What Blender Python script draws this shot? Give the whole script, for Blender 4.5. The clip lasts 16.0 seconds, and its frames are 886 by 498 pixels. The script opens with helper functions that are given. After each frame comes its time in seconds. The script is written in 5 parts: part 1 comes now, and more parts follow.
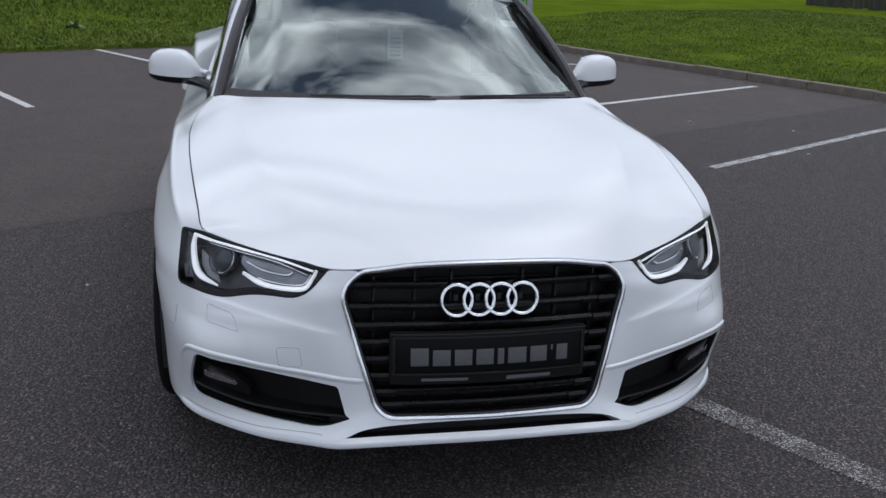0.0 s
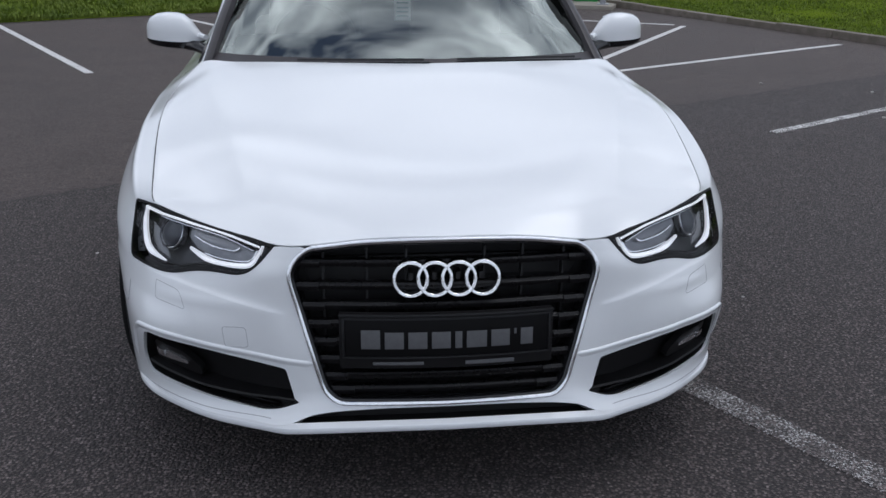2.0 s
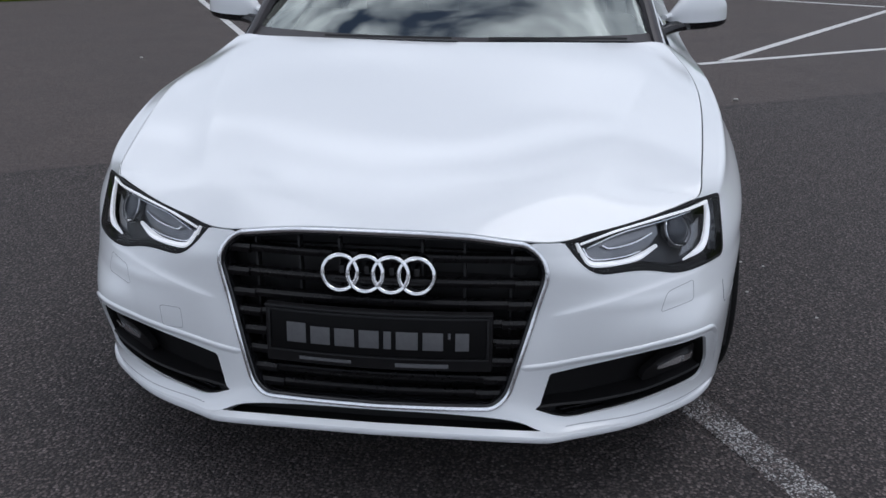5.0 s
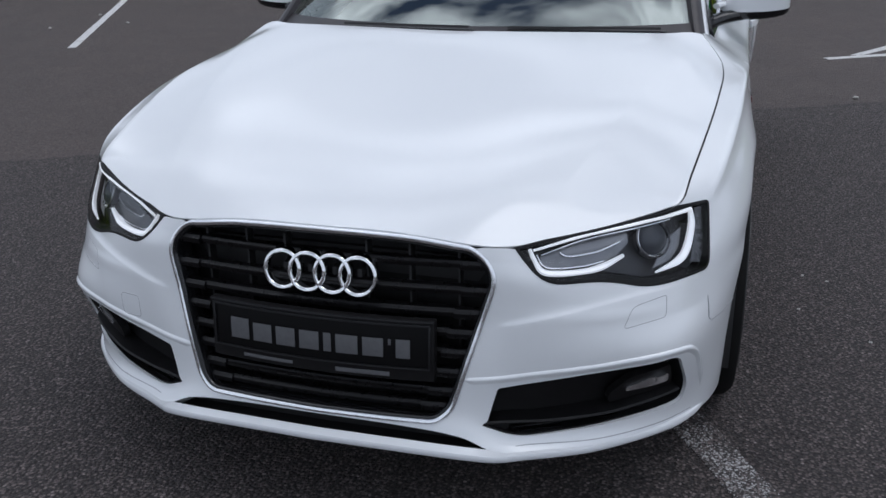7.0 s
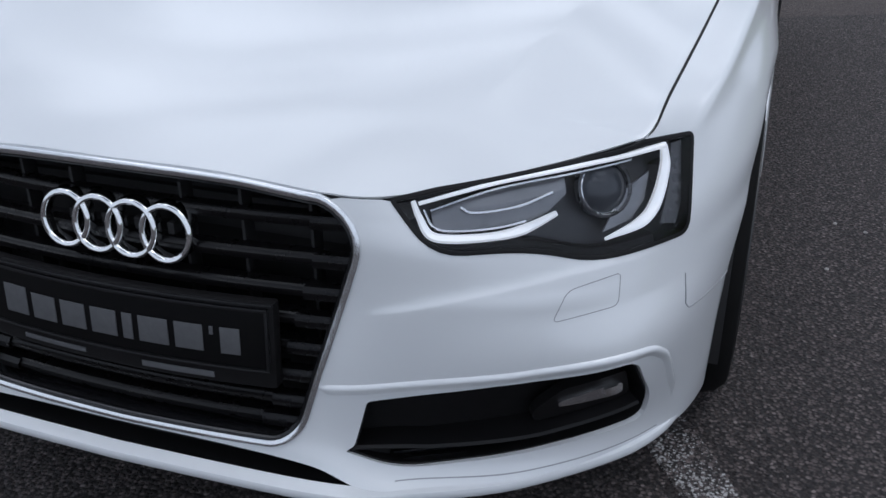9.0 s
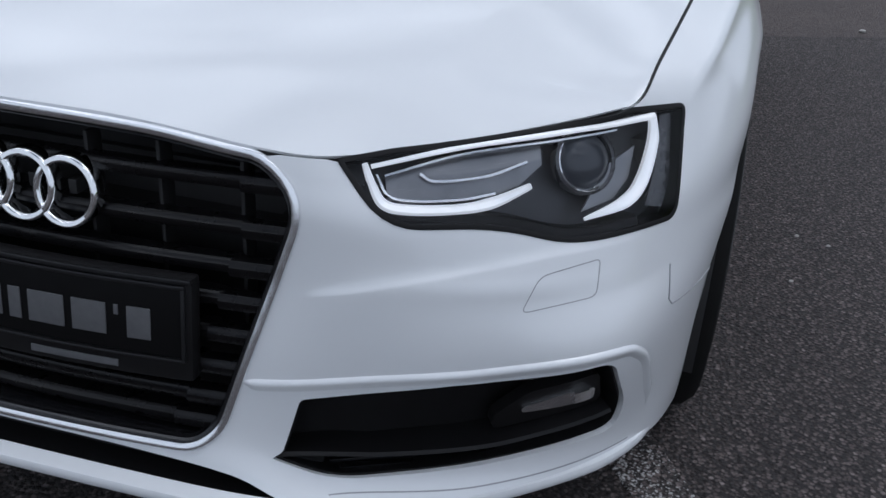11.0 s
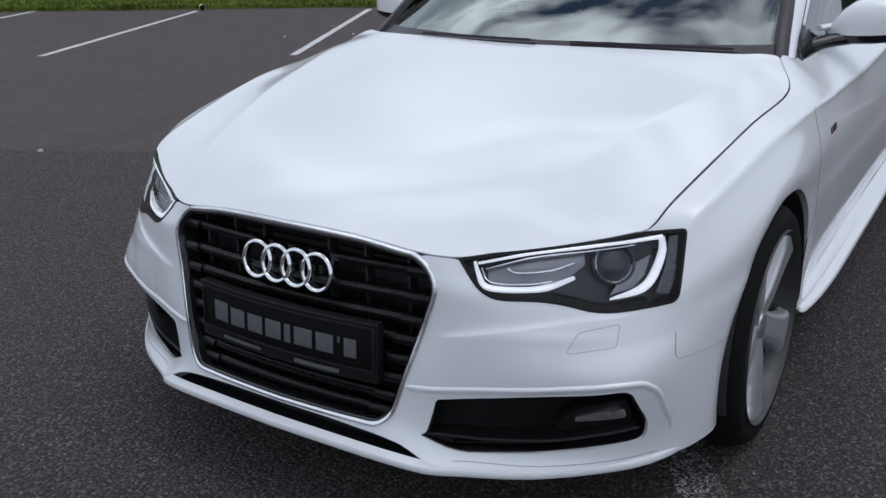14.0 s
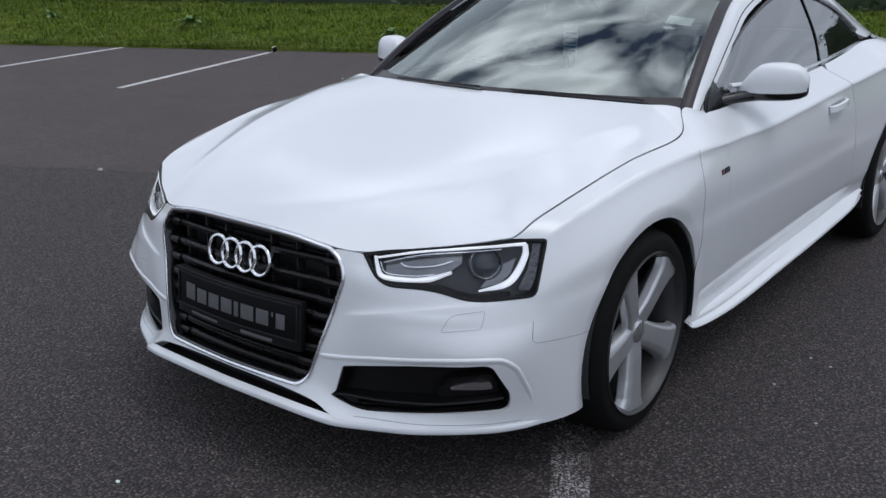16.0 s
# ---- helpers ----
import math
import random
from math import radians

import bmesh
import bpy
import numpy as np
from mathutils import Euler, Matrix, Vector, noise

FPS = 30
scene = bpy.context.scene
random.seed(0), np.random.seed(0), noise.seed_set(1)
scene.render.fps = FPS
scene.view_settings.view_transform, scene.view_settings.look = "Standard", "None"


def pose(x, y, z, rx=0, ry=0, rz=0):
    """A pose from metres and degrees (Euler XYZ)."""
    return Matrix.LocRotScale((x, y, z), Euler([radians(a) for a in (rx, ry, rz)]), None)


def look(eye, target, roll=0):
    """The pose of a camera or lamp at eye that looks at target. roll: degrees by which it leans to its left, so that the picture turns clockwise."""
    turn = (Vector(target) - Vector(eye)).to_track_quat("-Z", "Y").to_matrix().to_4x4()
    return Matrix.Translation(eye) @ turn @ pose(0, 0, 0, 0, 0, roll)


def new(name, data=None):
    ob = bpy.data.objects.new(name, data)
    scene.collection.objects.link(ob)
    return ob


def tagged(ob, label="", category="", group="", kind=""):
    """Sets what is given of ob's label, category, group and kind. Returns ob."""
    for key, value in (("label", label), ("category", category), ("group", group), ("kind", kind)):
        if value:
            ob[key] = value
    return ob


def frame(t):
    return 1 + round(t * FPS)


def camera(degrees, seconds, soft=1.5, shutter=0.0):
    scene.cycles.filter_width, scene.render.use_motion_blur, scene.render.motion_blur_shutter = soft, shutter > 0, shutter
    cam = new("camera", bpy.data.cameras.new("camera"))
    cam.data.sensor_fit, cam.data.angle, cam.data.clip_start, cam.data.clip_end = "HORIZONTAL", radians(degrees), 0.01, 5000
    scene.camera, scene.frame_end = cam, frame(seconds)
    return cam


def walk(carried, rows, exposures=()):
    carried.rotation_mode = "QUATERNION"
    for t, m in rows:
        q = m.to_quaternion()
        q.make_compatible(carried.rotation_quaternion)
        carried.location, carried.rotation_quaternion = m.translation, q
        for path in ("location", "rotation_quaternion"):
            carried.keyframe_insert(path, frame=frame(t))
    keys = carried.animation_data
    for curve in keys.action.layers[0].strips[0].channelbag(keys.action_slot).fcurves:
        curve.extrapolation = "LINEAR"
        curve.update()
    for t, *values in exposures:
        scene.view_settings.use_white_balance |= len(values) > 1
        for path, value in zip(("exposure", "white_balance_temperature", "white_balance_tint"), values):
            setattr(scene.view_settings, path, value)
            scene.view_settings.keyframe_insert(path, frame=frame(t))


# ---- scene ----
import collections

SKY, SUN, DRL = 0.0545, 0.55, 0.34
EXPOSURES = [(0.0, 0.03, 5950, 12), (5.5, 0.0, 5950, 12), (9.0, -0.07, 5820, 11), (12.0, -0.1, 5820, 11), (13.5, -0.01, 5930, 12), (16.0, 0.03, 5930, 12)]
cam = camera(50.37, 16.0)
# seconds, place in metres, turn in degrees
PATH = [
    (0.0, -0.6360, -2.3187, 1.4760, 72.602, -2.009, -11.588),
    (0.5, -0.5093, -2.3690, 1.4778, 72.138, -1.805, -8.893),
    (1.0, -0.4379, -2.3158, 1.4666, 71.371, -1.797, -8.052),
    (1.5, -0.3806, -2.2056, 1.4655, 70.491, -1.687, -7.853),
    (2.0, -0.2591, -2.1983, 1.4606, 70.252, -0.694, -6.202),
    (2.5, -0.0981, -2.2428, 1.4667, 70.467, -0.525, -4.146),
    (3.0, -0.0423, -2.2203, 1.4607, 70.269, -0.989, -2.813),
    (3.2, -0.0243, -2.1899, 1.4537, 70.001, -1.269, -2.225),
    (5.3, 0.4459, -1.9525, 1.4432, 68.437, -0.033, 8.556),
    (5.5, 0.4608, -1.9099, 1.4436, 68.128, -0.080, 9.412),
    (6.0, 0.5755, -1.8860, 1.4361, 68.076, 0.793, 13.129),
    (6.5, 0.7745, -1.8934, 1.4365, 68.777, 1.366, 16.220),
    (7.0, 0.8394, -1.7847, 1.4104, 68.416, 0.979, 16.758),
    (7.5, 0.8439, -1.6215, 1.3900, 66.980, 0.983, 17.792),
    (8.0, 0.9523, -1.4662, 1.3528, 65.732, 1.655, 20.847),
    (8.5, 1.0180, -1.2905, 1.3086, 64.296, 2.110, 22.133),
    (9.0, 0.9154, -1.0747, 1.2079, 63.145, 0.508, 19.280),
    (9.5, 0.8382, -0.9431, 1.1031, 63.363, -2.361, 16.816),
    (9.7, 0.8279, -0.9282, 1.0724, 63.818, -3.270, 16.463),
    (11.8, 0.8732, -0.9636, 1.0655, 64.866, -3.058, 16.845),
    (12.0, 0.9052, -1.0118, 1.0930, 65.373, -2.196, 18.279),
    (12.5, 1.0279, -1.1592, 1.1894, 66.872, 0.149, 22.306),
    (13.0, 1.1175, -1.3499, 1.3242, 68.809, 1.128, 25.483),
    (13.5, 1.2290, -1.5140, 1.3628, 69.279, 0.953, 27.968),
    (14.0, 1.4309, -1.5152, 1.3679, 69.946, 1.211, 32.923),
    (14.5, 1.6058, -1.5612, 1.3931, 71.033, 1.003, 35.611),
    (15.0, 1.7469, -1.7078, 1.4148, 71.313, -0.420, 34.828),
    (15.5, 1.9097, -1.7347, 1.4263, 71.917, -0.731, 36.584),
    (16.0, 2.0890, -1.6979, 1.4221, 72.787, -0.275, 38.269),
]
walk(cam, [(t, pose(*p)) for t, *p in PATH], EXPOSURES)

# ---- world, sun ----
world = bpy.data.worlds.new("sky")
scene.world = world
world.use_nodes = True
wt = world.node_tree
wt.nodes.clear()


def wnode(kind, **kw):
    n = wt.nodes.new(kind)
    for k, v in kw.items():
        n.inputs[k].default_value = v
    return n


sky = wt.nodes.new("ShaderNodeTexSky")
sky.sky_type = "NISHITA"
sky.sun_disc = False
sky.sun_elevation, sky.sun_rotation = radians(68), radians(65)
sky_hsv = wnode("ShaderNodeHueSaturation", Saturation=1.0, Value=0.8)
coord = wt.nodes.new("ShaderNodeTexCoord")
# clouds on a flat ceiling: the direction divided by its height
sep = wt.nodes.new("ShaderNodeSeparateXYZ")
up = wt.nodes.new("ShaderNodeMath")
up.operation = "MAXIMUM"
up.inputs[1].default_value = 0.06
lift = wt.nodes.new("ShaderNodeMath")
lift.operation = "ADD"
lift.inputs[1].default_value = 0.18
inv = wt.nodes.new("ShaderNodeMath")
inv.operation = "DIVIDE"
inv.inputs[0].default_value = 1.0
ceil_co = wt.nodes.new("ShaderNodeVectorMath")
ceil_co.operation = "SCALE"
drift = wt.nodes.new("ShaderNodeVectorMath")
drift.operation = "MULTIPLY"
drift.inputs[1].default_value = (0.75, 1.45, 1.0)
cloud = wnode("ShaderNodeTexNoise", Scale=2.6, Detail=6.0, Roughness=0.52, Distortion=0.25)
cloud_ramp = wt.nodes.new("ShaderNodeValToRGB")
cloud_ramp.color_ramp.elements[0].position, cloud_ramp.color_ramp.elements[1].position = 0.40, 0.57
shade = wnode("ShaderNodeTexNoise", Scale=3.2, Detail=6.0, Roughness=0.55, Distortion=0.2)
shade_ramp = wt.nodes.new("ShaderNodeValToRGB")
for el, (p, c) in zip(shade_ramp.color_ramp.elements, ((0.34, (11.0, 11.4, 12.0, 1)), (0.62, (39.5, 39.8, 40.1, 1)))):
    el.position, el.color = p, c
cloud_mix = wt.nodes.new("ShaderNodeMix")
cloud_mix.data_type = "RGBA"
haze = wt.nodes.new("ShaderNodeMapRange")
haze.interpolation_type = "SMOOTHSTEP"
haze.inputs["From Min"].default_value, haze.inputs["From Max"].default_value = 0.30, 0.80
haze_mix = wt.nodes.new("ShaderNodeMix")
haze_mix.data_type = "RGBA"
haze_mix.inputs["A"].default_value = (12.0, 12.8, 13.9, 1)
soft_haze = wt.nodes.new("ShaderNodeMapRange")
soft_haze.inputs["To Min"].default_value = 0.08
back = wnode("ShaderNodeBackground", Strength=SKY)
wout = wt.nodes.new("ShaderNodeOutputWorld")
for a, b in ((sky.outputs[0], sky_hsv.inputs["Color"]), (coord.outputs["Generated"], sep.inputs[0]), (sep.outputs[2], up.inputs[0]),
             (up.outputs[0], lift.inputs[0]), (lift.outputs[0], inv.inputs[1]), (coord.outputs["Generated"], ceil_co.inputs[0]),
             (inv.outputs[0], ceil_co.inputs["Scale"]), (ceil_co.outputs[0], drift.inputs[0]), (drift.outputs[0], cloud.inputs["Vector"]), (drift.outputs[0], shade.inputs["Vector"]),
             (cloud.outputs["Fac"], cloud_ramp.inputs[0]), (shade.outputs["Fac"], shade_ramp.inputs[0]),
             (cloud_ramp.outputs[0], cloud_mix.inputs["Factor"]), (sky_hsv.outputs[0], cloud_mix.inputs["A"]), (shade_ramp.outputs[0], cloud_mix.inputs["B"]),
             (sep.outputs[2], haze.inputs["Value"]), (haze.outputs[0], soft_haze.inputs["Value"]), (soft_haze.outputs[0], haze_mix.inputs["Factor"]),
             (cloud_mix.outputs["Result"], haze_mix.inputs["B"]), (haze_mix.outputs["Result"], back.inputs[0]), (back.outputs[0], wout.inputs[0])):
    wt.links.new(a, b)
sun = new("sun", bpy.data.lights.new("sun", "SUN"))
sun.data.energy, sun.data.angle, sun.data.color = SUN, radians(30), (1.0, 0.96, 0.9)
sun.matrix_world = look((2.2, 1.0, 6), (0, 0, 0))

# ---- materials ----


def material(name, base=(0.5, 0.5, 0.5), rough=0.5, metal=0.0, coat=0.0, emit=None, glow=0.0, spec=0.5):
    m = bpy.data.materials.new(name)
    m.use_nodes = True
    b = m.node_tree.nodes["Principled BSDF"]
    b.inputs["Base Color"].default_value = (*base, 1)
    b.inputs["Roughness"].default_value, b.inputs["Metallic"].default_value = rough, metal
    b.inputs["Coat Weight"].default_value, b.inputs["Coat Roughness"].default_value = coat, 0.03
    b.inputs["Specular IOR Level"].default_value = spec
    if emit:
        b.inputs["Emission Color"].default_value, b.inputs["Emission Strength"].default_value = (*emit, 1), glow
    return m


class Nodes:
    """Short hand for one material's nodes."""

    def __init__(self, m):
        self.t, self.b = m.node_tree, m.node_tree.nodes["Principled BSDF"]
        self.co = self.t.nodes.new("ShaderNodeTexCoord").outputs["Object"]

    def noise(self, scale, detail=4.0, rough=0.55, co=None):
        n = self.t.nodes.new("ShaderNodeTexNoise")
        n.inputs["Scale"].default_value, n.inputs["Detail"].default_value, n.inputs["Roughness"].default_value = scale, detail, rough
        self.t.links.new(co or self.co, n.inputs["Vector"])
        return n.outputs["Fac"]

    def cells(self, scale, out="Distance", co=None):
        n = self.t.nodes.new("ShaderNodeTexVoronoi")
        n.inputs["Scale"].default_value = scale
        self.t.links.new(co or self.co, n.inputs["Vector"])
        return n.outputs[out]

    def ramp(self, fac, *stops):
        n = self.t.nodes.new("ShaderNodeValToRGB")
        while len(n.color_ramp.elements) < len(stops):
            n.color_ramp.elements.new(0.5)
        for el, (p, c) in zip(n.color_ramp.elements, stops):
            el.position, el.color = p, (c, c, c, 1) if isinstance(c, (int, float)) else (*c, 1)
        self.t.links.new(fac, n.inputs[0])
        return n.outputs[0]

    def mix(self, fac, a, b, blend="MIX"):
        n = self.t.nodes.new("ShaderNodeMix")
        n.data_type, n.blend_type = "RGBA", blend
        for sock, v in ((n.inputs["Factor"], fac), (n.inputs["A"], a), (n.inputs["B"], b)):
            if isinstance(v, (int, float)):
                sock.default_value = v
            elif isinstance(v, tuple):
                sock.default_value = (*v, 1)
            else:
                self.t.links.new(v, sock)
        return n.outputs["Result"]

    def math(self, op, a, b=0.0):
        n = self.t.nodes.new("ShaderNodeMath")
        n.operation = op
        for sock, v in zip(n.inputs, (a, b)):
            if isinstance(v, (int, float)):
                sock.default_value = v
            else:
                self.t.links.new(v, sock)
        return n.outputs[0]

    def bump(self, height, dist, strength=1.0):
        n = self.t.nodes.new("ShaderNodeBump")
        n.inputs["Distance"].default_value, n.inputs["Strength"].default_value = dist, strength
        self.t.links.new(height, n.inputs["Height"])
        self.t.links.new(n.outputs[0], self.b.inputs["Normal"])

    def put(self, socket, v):
        self.t.links.new(v, self.b.inputs[socket])


def glass(name, tint=(0.8, 0.85, 0.84), clear=0.55, ior=1.5, sheen=(1, 1, 1)):
    """Thin car glass: clear with a gloss that grows towards grazing."""
    m = bpy.data.materials.new(name)
    m.use_nodes = True
    t = m.node_tree
    t.nodes.clear()
    out, mixer = t.nodes.new("ShaderNodeOutputMaterial"), t.nodes.new("ShaderNodeMixShader")
    see, gloss, fres = t.nodes.new("ShaderNodeBsdfTransparent"), t.nodes.new("ShaderNodeBsdfGlossy"), t.nodes.new("ShaderNodeFresnel")
    see.inputs[0].default_value = (*[c * clear for c in tint], 1)
    gloss.inputs["Roughness"].default_value = 0.0
    gloss.inputs["Color"].default_value = (*sheen, 1)
    fres.inputs["IOR"].default_value = ior
    t.links.new(fres.outputs[0], mixer.inputs[0])
    t.links.new(see.outputs[0], mixer.inputs[1])
    t.links.new(gloss.outputs[0], mixer.inputs[2])
    t.links.new(mixer.outputs[0], out.inputs[0])
    return m


PAINT = material("white_paint", (0.78, 0.79, 0.80), 0.36, coat=1.0)
PAINT.node_tree.nodes["Principled BSDF"].inputs["Coat Roughness"].default_value = 0.10
n = Nodes(PAINT)
n.put("Base Color", n.mix(n.noise(2.2, 5), (0.735, 0.75, 0.765), (0.765, 0.775, 0.785)))
CHROME = material("chrome", (0.90, 0.905, 0.92), 0.2, 1.0)
n = Nodes(CHROME)
n.put("Roughness", n.ramp(n.noise(60, 4), (0.35, 0.16), (0.8, 0.28)))
SLAT_BLACK = material("slat_black_plastic", (0.005, 0.0045, 0.005), 0.3, spec=0.28)
n = Nodes(SLAT_BLACK)
n.put("Roughness", n.ramp(n.noise(45, 5), (0.35, 0.24), (0.8, 0.42)))
BRIGHT = material("ring_chrome", (0.86, 0.865, 0.87), 0.1, 1.0)
n = Nodes(BRIGHT)
n.put("Roughness", n.ramp(n.noise(90, 4), (0.35, 0.08), (0.8, 0.18)))
FOG_GLASS = material("fog_lamp_glass", (0.80, 0.80, 0.82), 0.18, 0.95)
GLOSS_BLACK = material("gloss_black_plastic", (0.008, 0.008, 0.009), 0.16)
n = Nodes(GLOSS_BLACK)
n.put("Roughness", n.ramp(n.noise(35, 5), (0.35, 0.1), (0.8, 0.28)))
MATT_BLACK = material("matt_black_plastic", (0.013, 0.013, 0.014), 0.62)
n = Nodes(MATT_BLACK)
n.put("Base Color", n.mix(n.noise(30, 6), (0.009, 0.009, 0.010), (0.02, 0.019, 0.019)))
n.bump(n.noise(700, 3), 0.0004, 0.4)
DEEP_BLACK = material("deep_black_plastic", (0.007, 0.0065, 0.007), 0.5, spec=0.25)
n = Nodes(DEEP_BLACK)
n.put("Base Color", n.mix(n.noise(40, 5), (0.005, 0.0045, 0.005), (0.010, 0.0095, 0.010)))
RUBBER = material("tyre_rubber", (0.007, 0.007, 0.0075), 0.8, spec=0.12)
n = Nodes(RUBBER)
n.put("Base Color", n.mix(n.noise(14, 6), (0.004, 0.004, 0.0042), (0.010, 0.0095, 0.009)))
n.bump(n.noise(400, 3), 0.0006, 0.4)
ALLOY = material("silver_alloy", (0.56, 0.565, 0.575), 0.36, 0.75)
n = Nodes(ALLOY)
n.put("Base Color", n.mix(n.noise(18, 6), (0.50, 0.505, 0.515), (0.62, 0.625, 0.635)))
n.put("Roughness", n.ramp(n.noise(40, 5), (0.3, 0.32), (0.8, 0.46)))
BRAKE = material("brake_iron", (0.22, 0.21, 0.2), 0.5, 0.8)
n = Nodes(BRAKE)
n.put("Base Color", n.mix(n.noise(25, 6), (0.10, 0.085, 0.075), (0.32, 0.31, 0.30)))
LAMP_DARK = material("lamp_housing", (0.05, 0.052, 0.058), 0.35)
n = Nodes(LAMP_DARK)
n.put("Base Color", n.mix(n.noise(22, 4), (0.022, 0.022, 0.025), (0.05, 0.051, 0.056)))
LAMP_SILVER = material("lamp_reflector", (0.62, 0.63, 0.65), 0.18, 0.9)
n = Nodes(LAMP_SILVER)
n.put("Roughness", n.ramp(n.noise(80, 4), (0.3, 0.1), (0.8, 0.3)))
LAMP_GREY = material("lamp_grey_trim", (0.30, 0.305, 0.32), 0.3, 0.75)
n = Nodes(LAMP_GREY)
n.put("Base Color", n.mix(n.noise(30, 4), (0.16, 0.163, 0.172), (0.30, 0.303, 0.315)))
LAMP_SHADE = material("lamp_dark_trim", (0.10, 0.10, 0.105), 0.28, 0.5)
n = Nodes(LAMP_SHADE)
n.put("Roughness", n.ramp(n.noise(40, 4), (0.3, 0.2), (0.8, 0.4)))
LIGHT_GUIDE = material("light_guide", (0.85, 0.86, 0.88), 0.25, emit=(1.0, 0.99, 0.96), glow=DRL)
WINDOW = glass("windscreen_glass", (0.85, 0.92, 0.90), 0.94, 3.3, (0.93, 1.0, 0.95))
SIDE_GLASS = glass("tinted_side_glass", (0.45, 0.5, 0.5), 0.45, 3.5)
LENS = glass("lamp_lens", (0.97, 0.98, 1.0), 0.97, 1.25)
CABIN = material("cabin_trim", (0.035, 0.035, 0.038), 0.75)
n = Nodes(CABIN)
n.put("Base Color", n.mix(n.noise(12, 5), (0.012, 0.012, 0.014), (0.028, 0.027, 0.027)))
n.bump(n.noise(500, 2), 0.0002, 0.15)
LEATHER = material("grey_seat_leather", (0.12, 0.12, 0.12), 0.5)
n = Nodes(LEATHER)
n.put("Base Color", n.mix(n.noise(9, 6), (0.045, 0.045, 0.045), (0.085, 0.084, 0.082)))
n.bump(n.noise(260, 3), 0.0006, 0.4)
PLATE = material("plate_black", (0.007, 0.0068, 0.0072), 0.45, spec=0.12)
n = Nodes(PLATE)
n.put("Roughness", n.ramp(n.noise(50, 5), (0.3, 0.28), (0.8, 0.45)))
PLATE_RIM = material("plate_rim_black", (0.010, 0.010, 0.011), 0.38)
n = Nodes(PLATE_RIM)
n.put("Roughness", n.ramp(n.noise(60, 5), (0.3, 0.3), (0.8, 0.5)))
PRINT = material("pale_print", (0.3, 0.3, 0.31), 0.6, spec=0.15)
n = Nodes(PRINT)
n.put("Base Color", n.mix(n.noise(90, 4), (0.095, 0.095, 0.10), (0.135, 0.135, 0.14)))
PAPER = material("paper_tag", (0.62, 0.78, 0.78), 0.7)
n = Nodes(PAPER)
n.put("Base Color", n.mix(n.noise(30, 4), (0.78, 0.90, 0.89), (0.86, 0.95, 0.94)))
INK = material("green_ink", (0.1, 0.3, 0.3), 0.7)
SEAM = material("shut_line", (0.34, 0.345, 0.36), 0.6)
# the wheel alloy darkened in colour for shade inside the barrel; also on the rim
SHADED_ALLOY = material("barrel_alloy", (0.1, 0.1, 0.1), 0.42, 0.35)
n = Nodes(SHADED_ALLOY)
n.put("Base Color", n.mix(n.noise(24, 6), (0.035, 0.034, 0.033), (0.065, 0.065, 0.066)))

# ---- mesh tools ----


def skin_shading(me):
    """Panels are shaded by the true normals of their skin; their folded rims stay flat."""
    if "skin_normal" not in me.attributes:
        return
    n = np.zeros(len(me.vertices) * 3)
    me.attributes["skin_normal"].data.foreach_get("vector", n)
    n = n.reshape(-1, 3)
    out = []
    for f in me.polygons:
        flat = tuple(f.normal)
        for v in f.vertices:
            out.append(tuple(n[v]) if len(f.vertices) == 3 else flat)
    me.normals_split_custom_set(out)


def mesh_object(name, bm, mat, parent=None, label="", smooth=True):
    me = bpy.data.meshes.new(name)
    bm.normal_update()
    bm.to_mesh(me)
    bm.free()
    if smooth:
        me.polygons.foreach_set("use_smooth", [True] * len(me.polygons))
        if "skin_normal" not in me.attributes:
            me.set_sharp_from_angle(angle=radians(38))
    skin_shading(me)
    me.materials.append(mat)
    ob = new(name, me)
    if parent:
        ob.parent = parent
    return tagged(ob, label)


def part(name, bm, mat, parent, label="", smooth=True):
    return mesh_object(name, bm, mat, parent, label, smooth)


def thing(name, label, category, group="", kind="", at=(0, 0, 0)):
    ob = new(name)
    ob.location = at
    ob.empty_display_size = 0.1
    return tagged(ob, label, category, group, kind)


def spline(points, count, closed=False):
    """Catmull-Rom through points, evenly stepped by index."""
    p = np.array(points, float)
    k = len(p)
    s = np.linspace(0, k if closed else k - 1, count, endpoint=not closed)
    return cubic(p, s, closed)


def cubic(p, s, closed=False):
    k = len(p)
    i = np.clip(np.floor(s).astype(int), 0, k - 1 if closed else k - 2)
    f = (s - i).reshape((-1,) + (1,) * (p.ndim - 1))
    if closed:
        a, b, c, d = p[(i - 1) % k], p[i % k], p[(i + 1) % k], p[(i + 2) % k]
    else:
        q = np.concatenate([[2 * p[0] - p[1]], p, [2 * p[-1] - p[-2]]])
        a, b, c, d = q[i], q[i + 1], q[i + 2], q[i + 3]
    return b + 0.5 * f * (c - a + f * (2 * a - 5 * b + 4 * c - d + f * (3 * (b - c) + d - a)))


def even(points, step, closed=False):
    """A polyline resampled at an even step; its corners are kept."""
    p = [np.array(q, float) for q in points]
    if closed:
        p.append(p[0])
    out = []
    for a, b in zip(p[:-1], p[1:]):
        m = max(1, int(round(np.linalg.norm(b - a) / step)))
        out += [a + (b - a) * j / m for j in range(m)]
    if not closed:
        out.append(p[-1])
    return np.array(out)


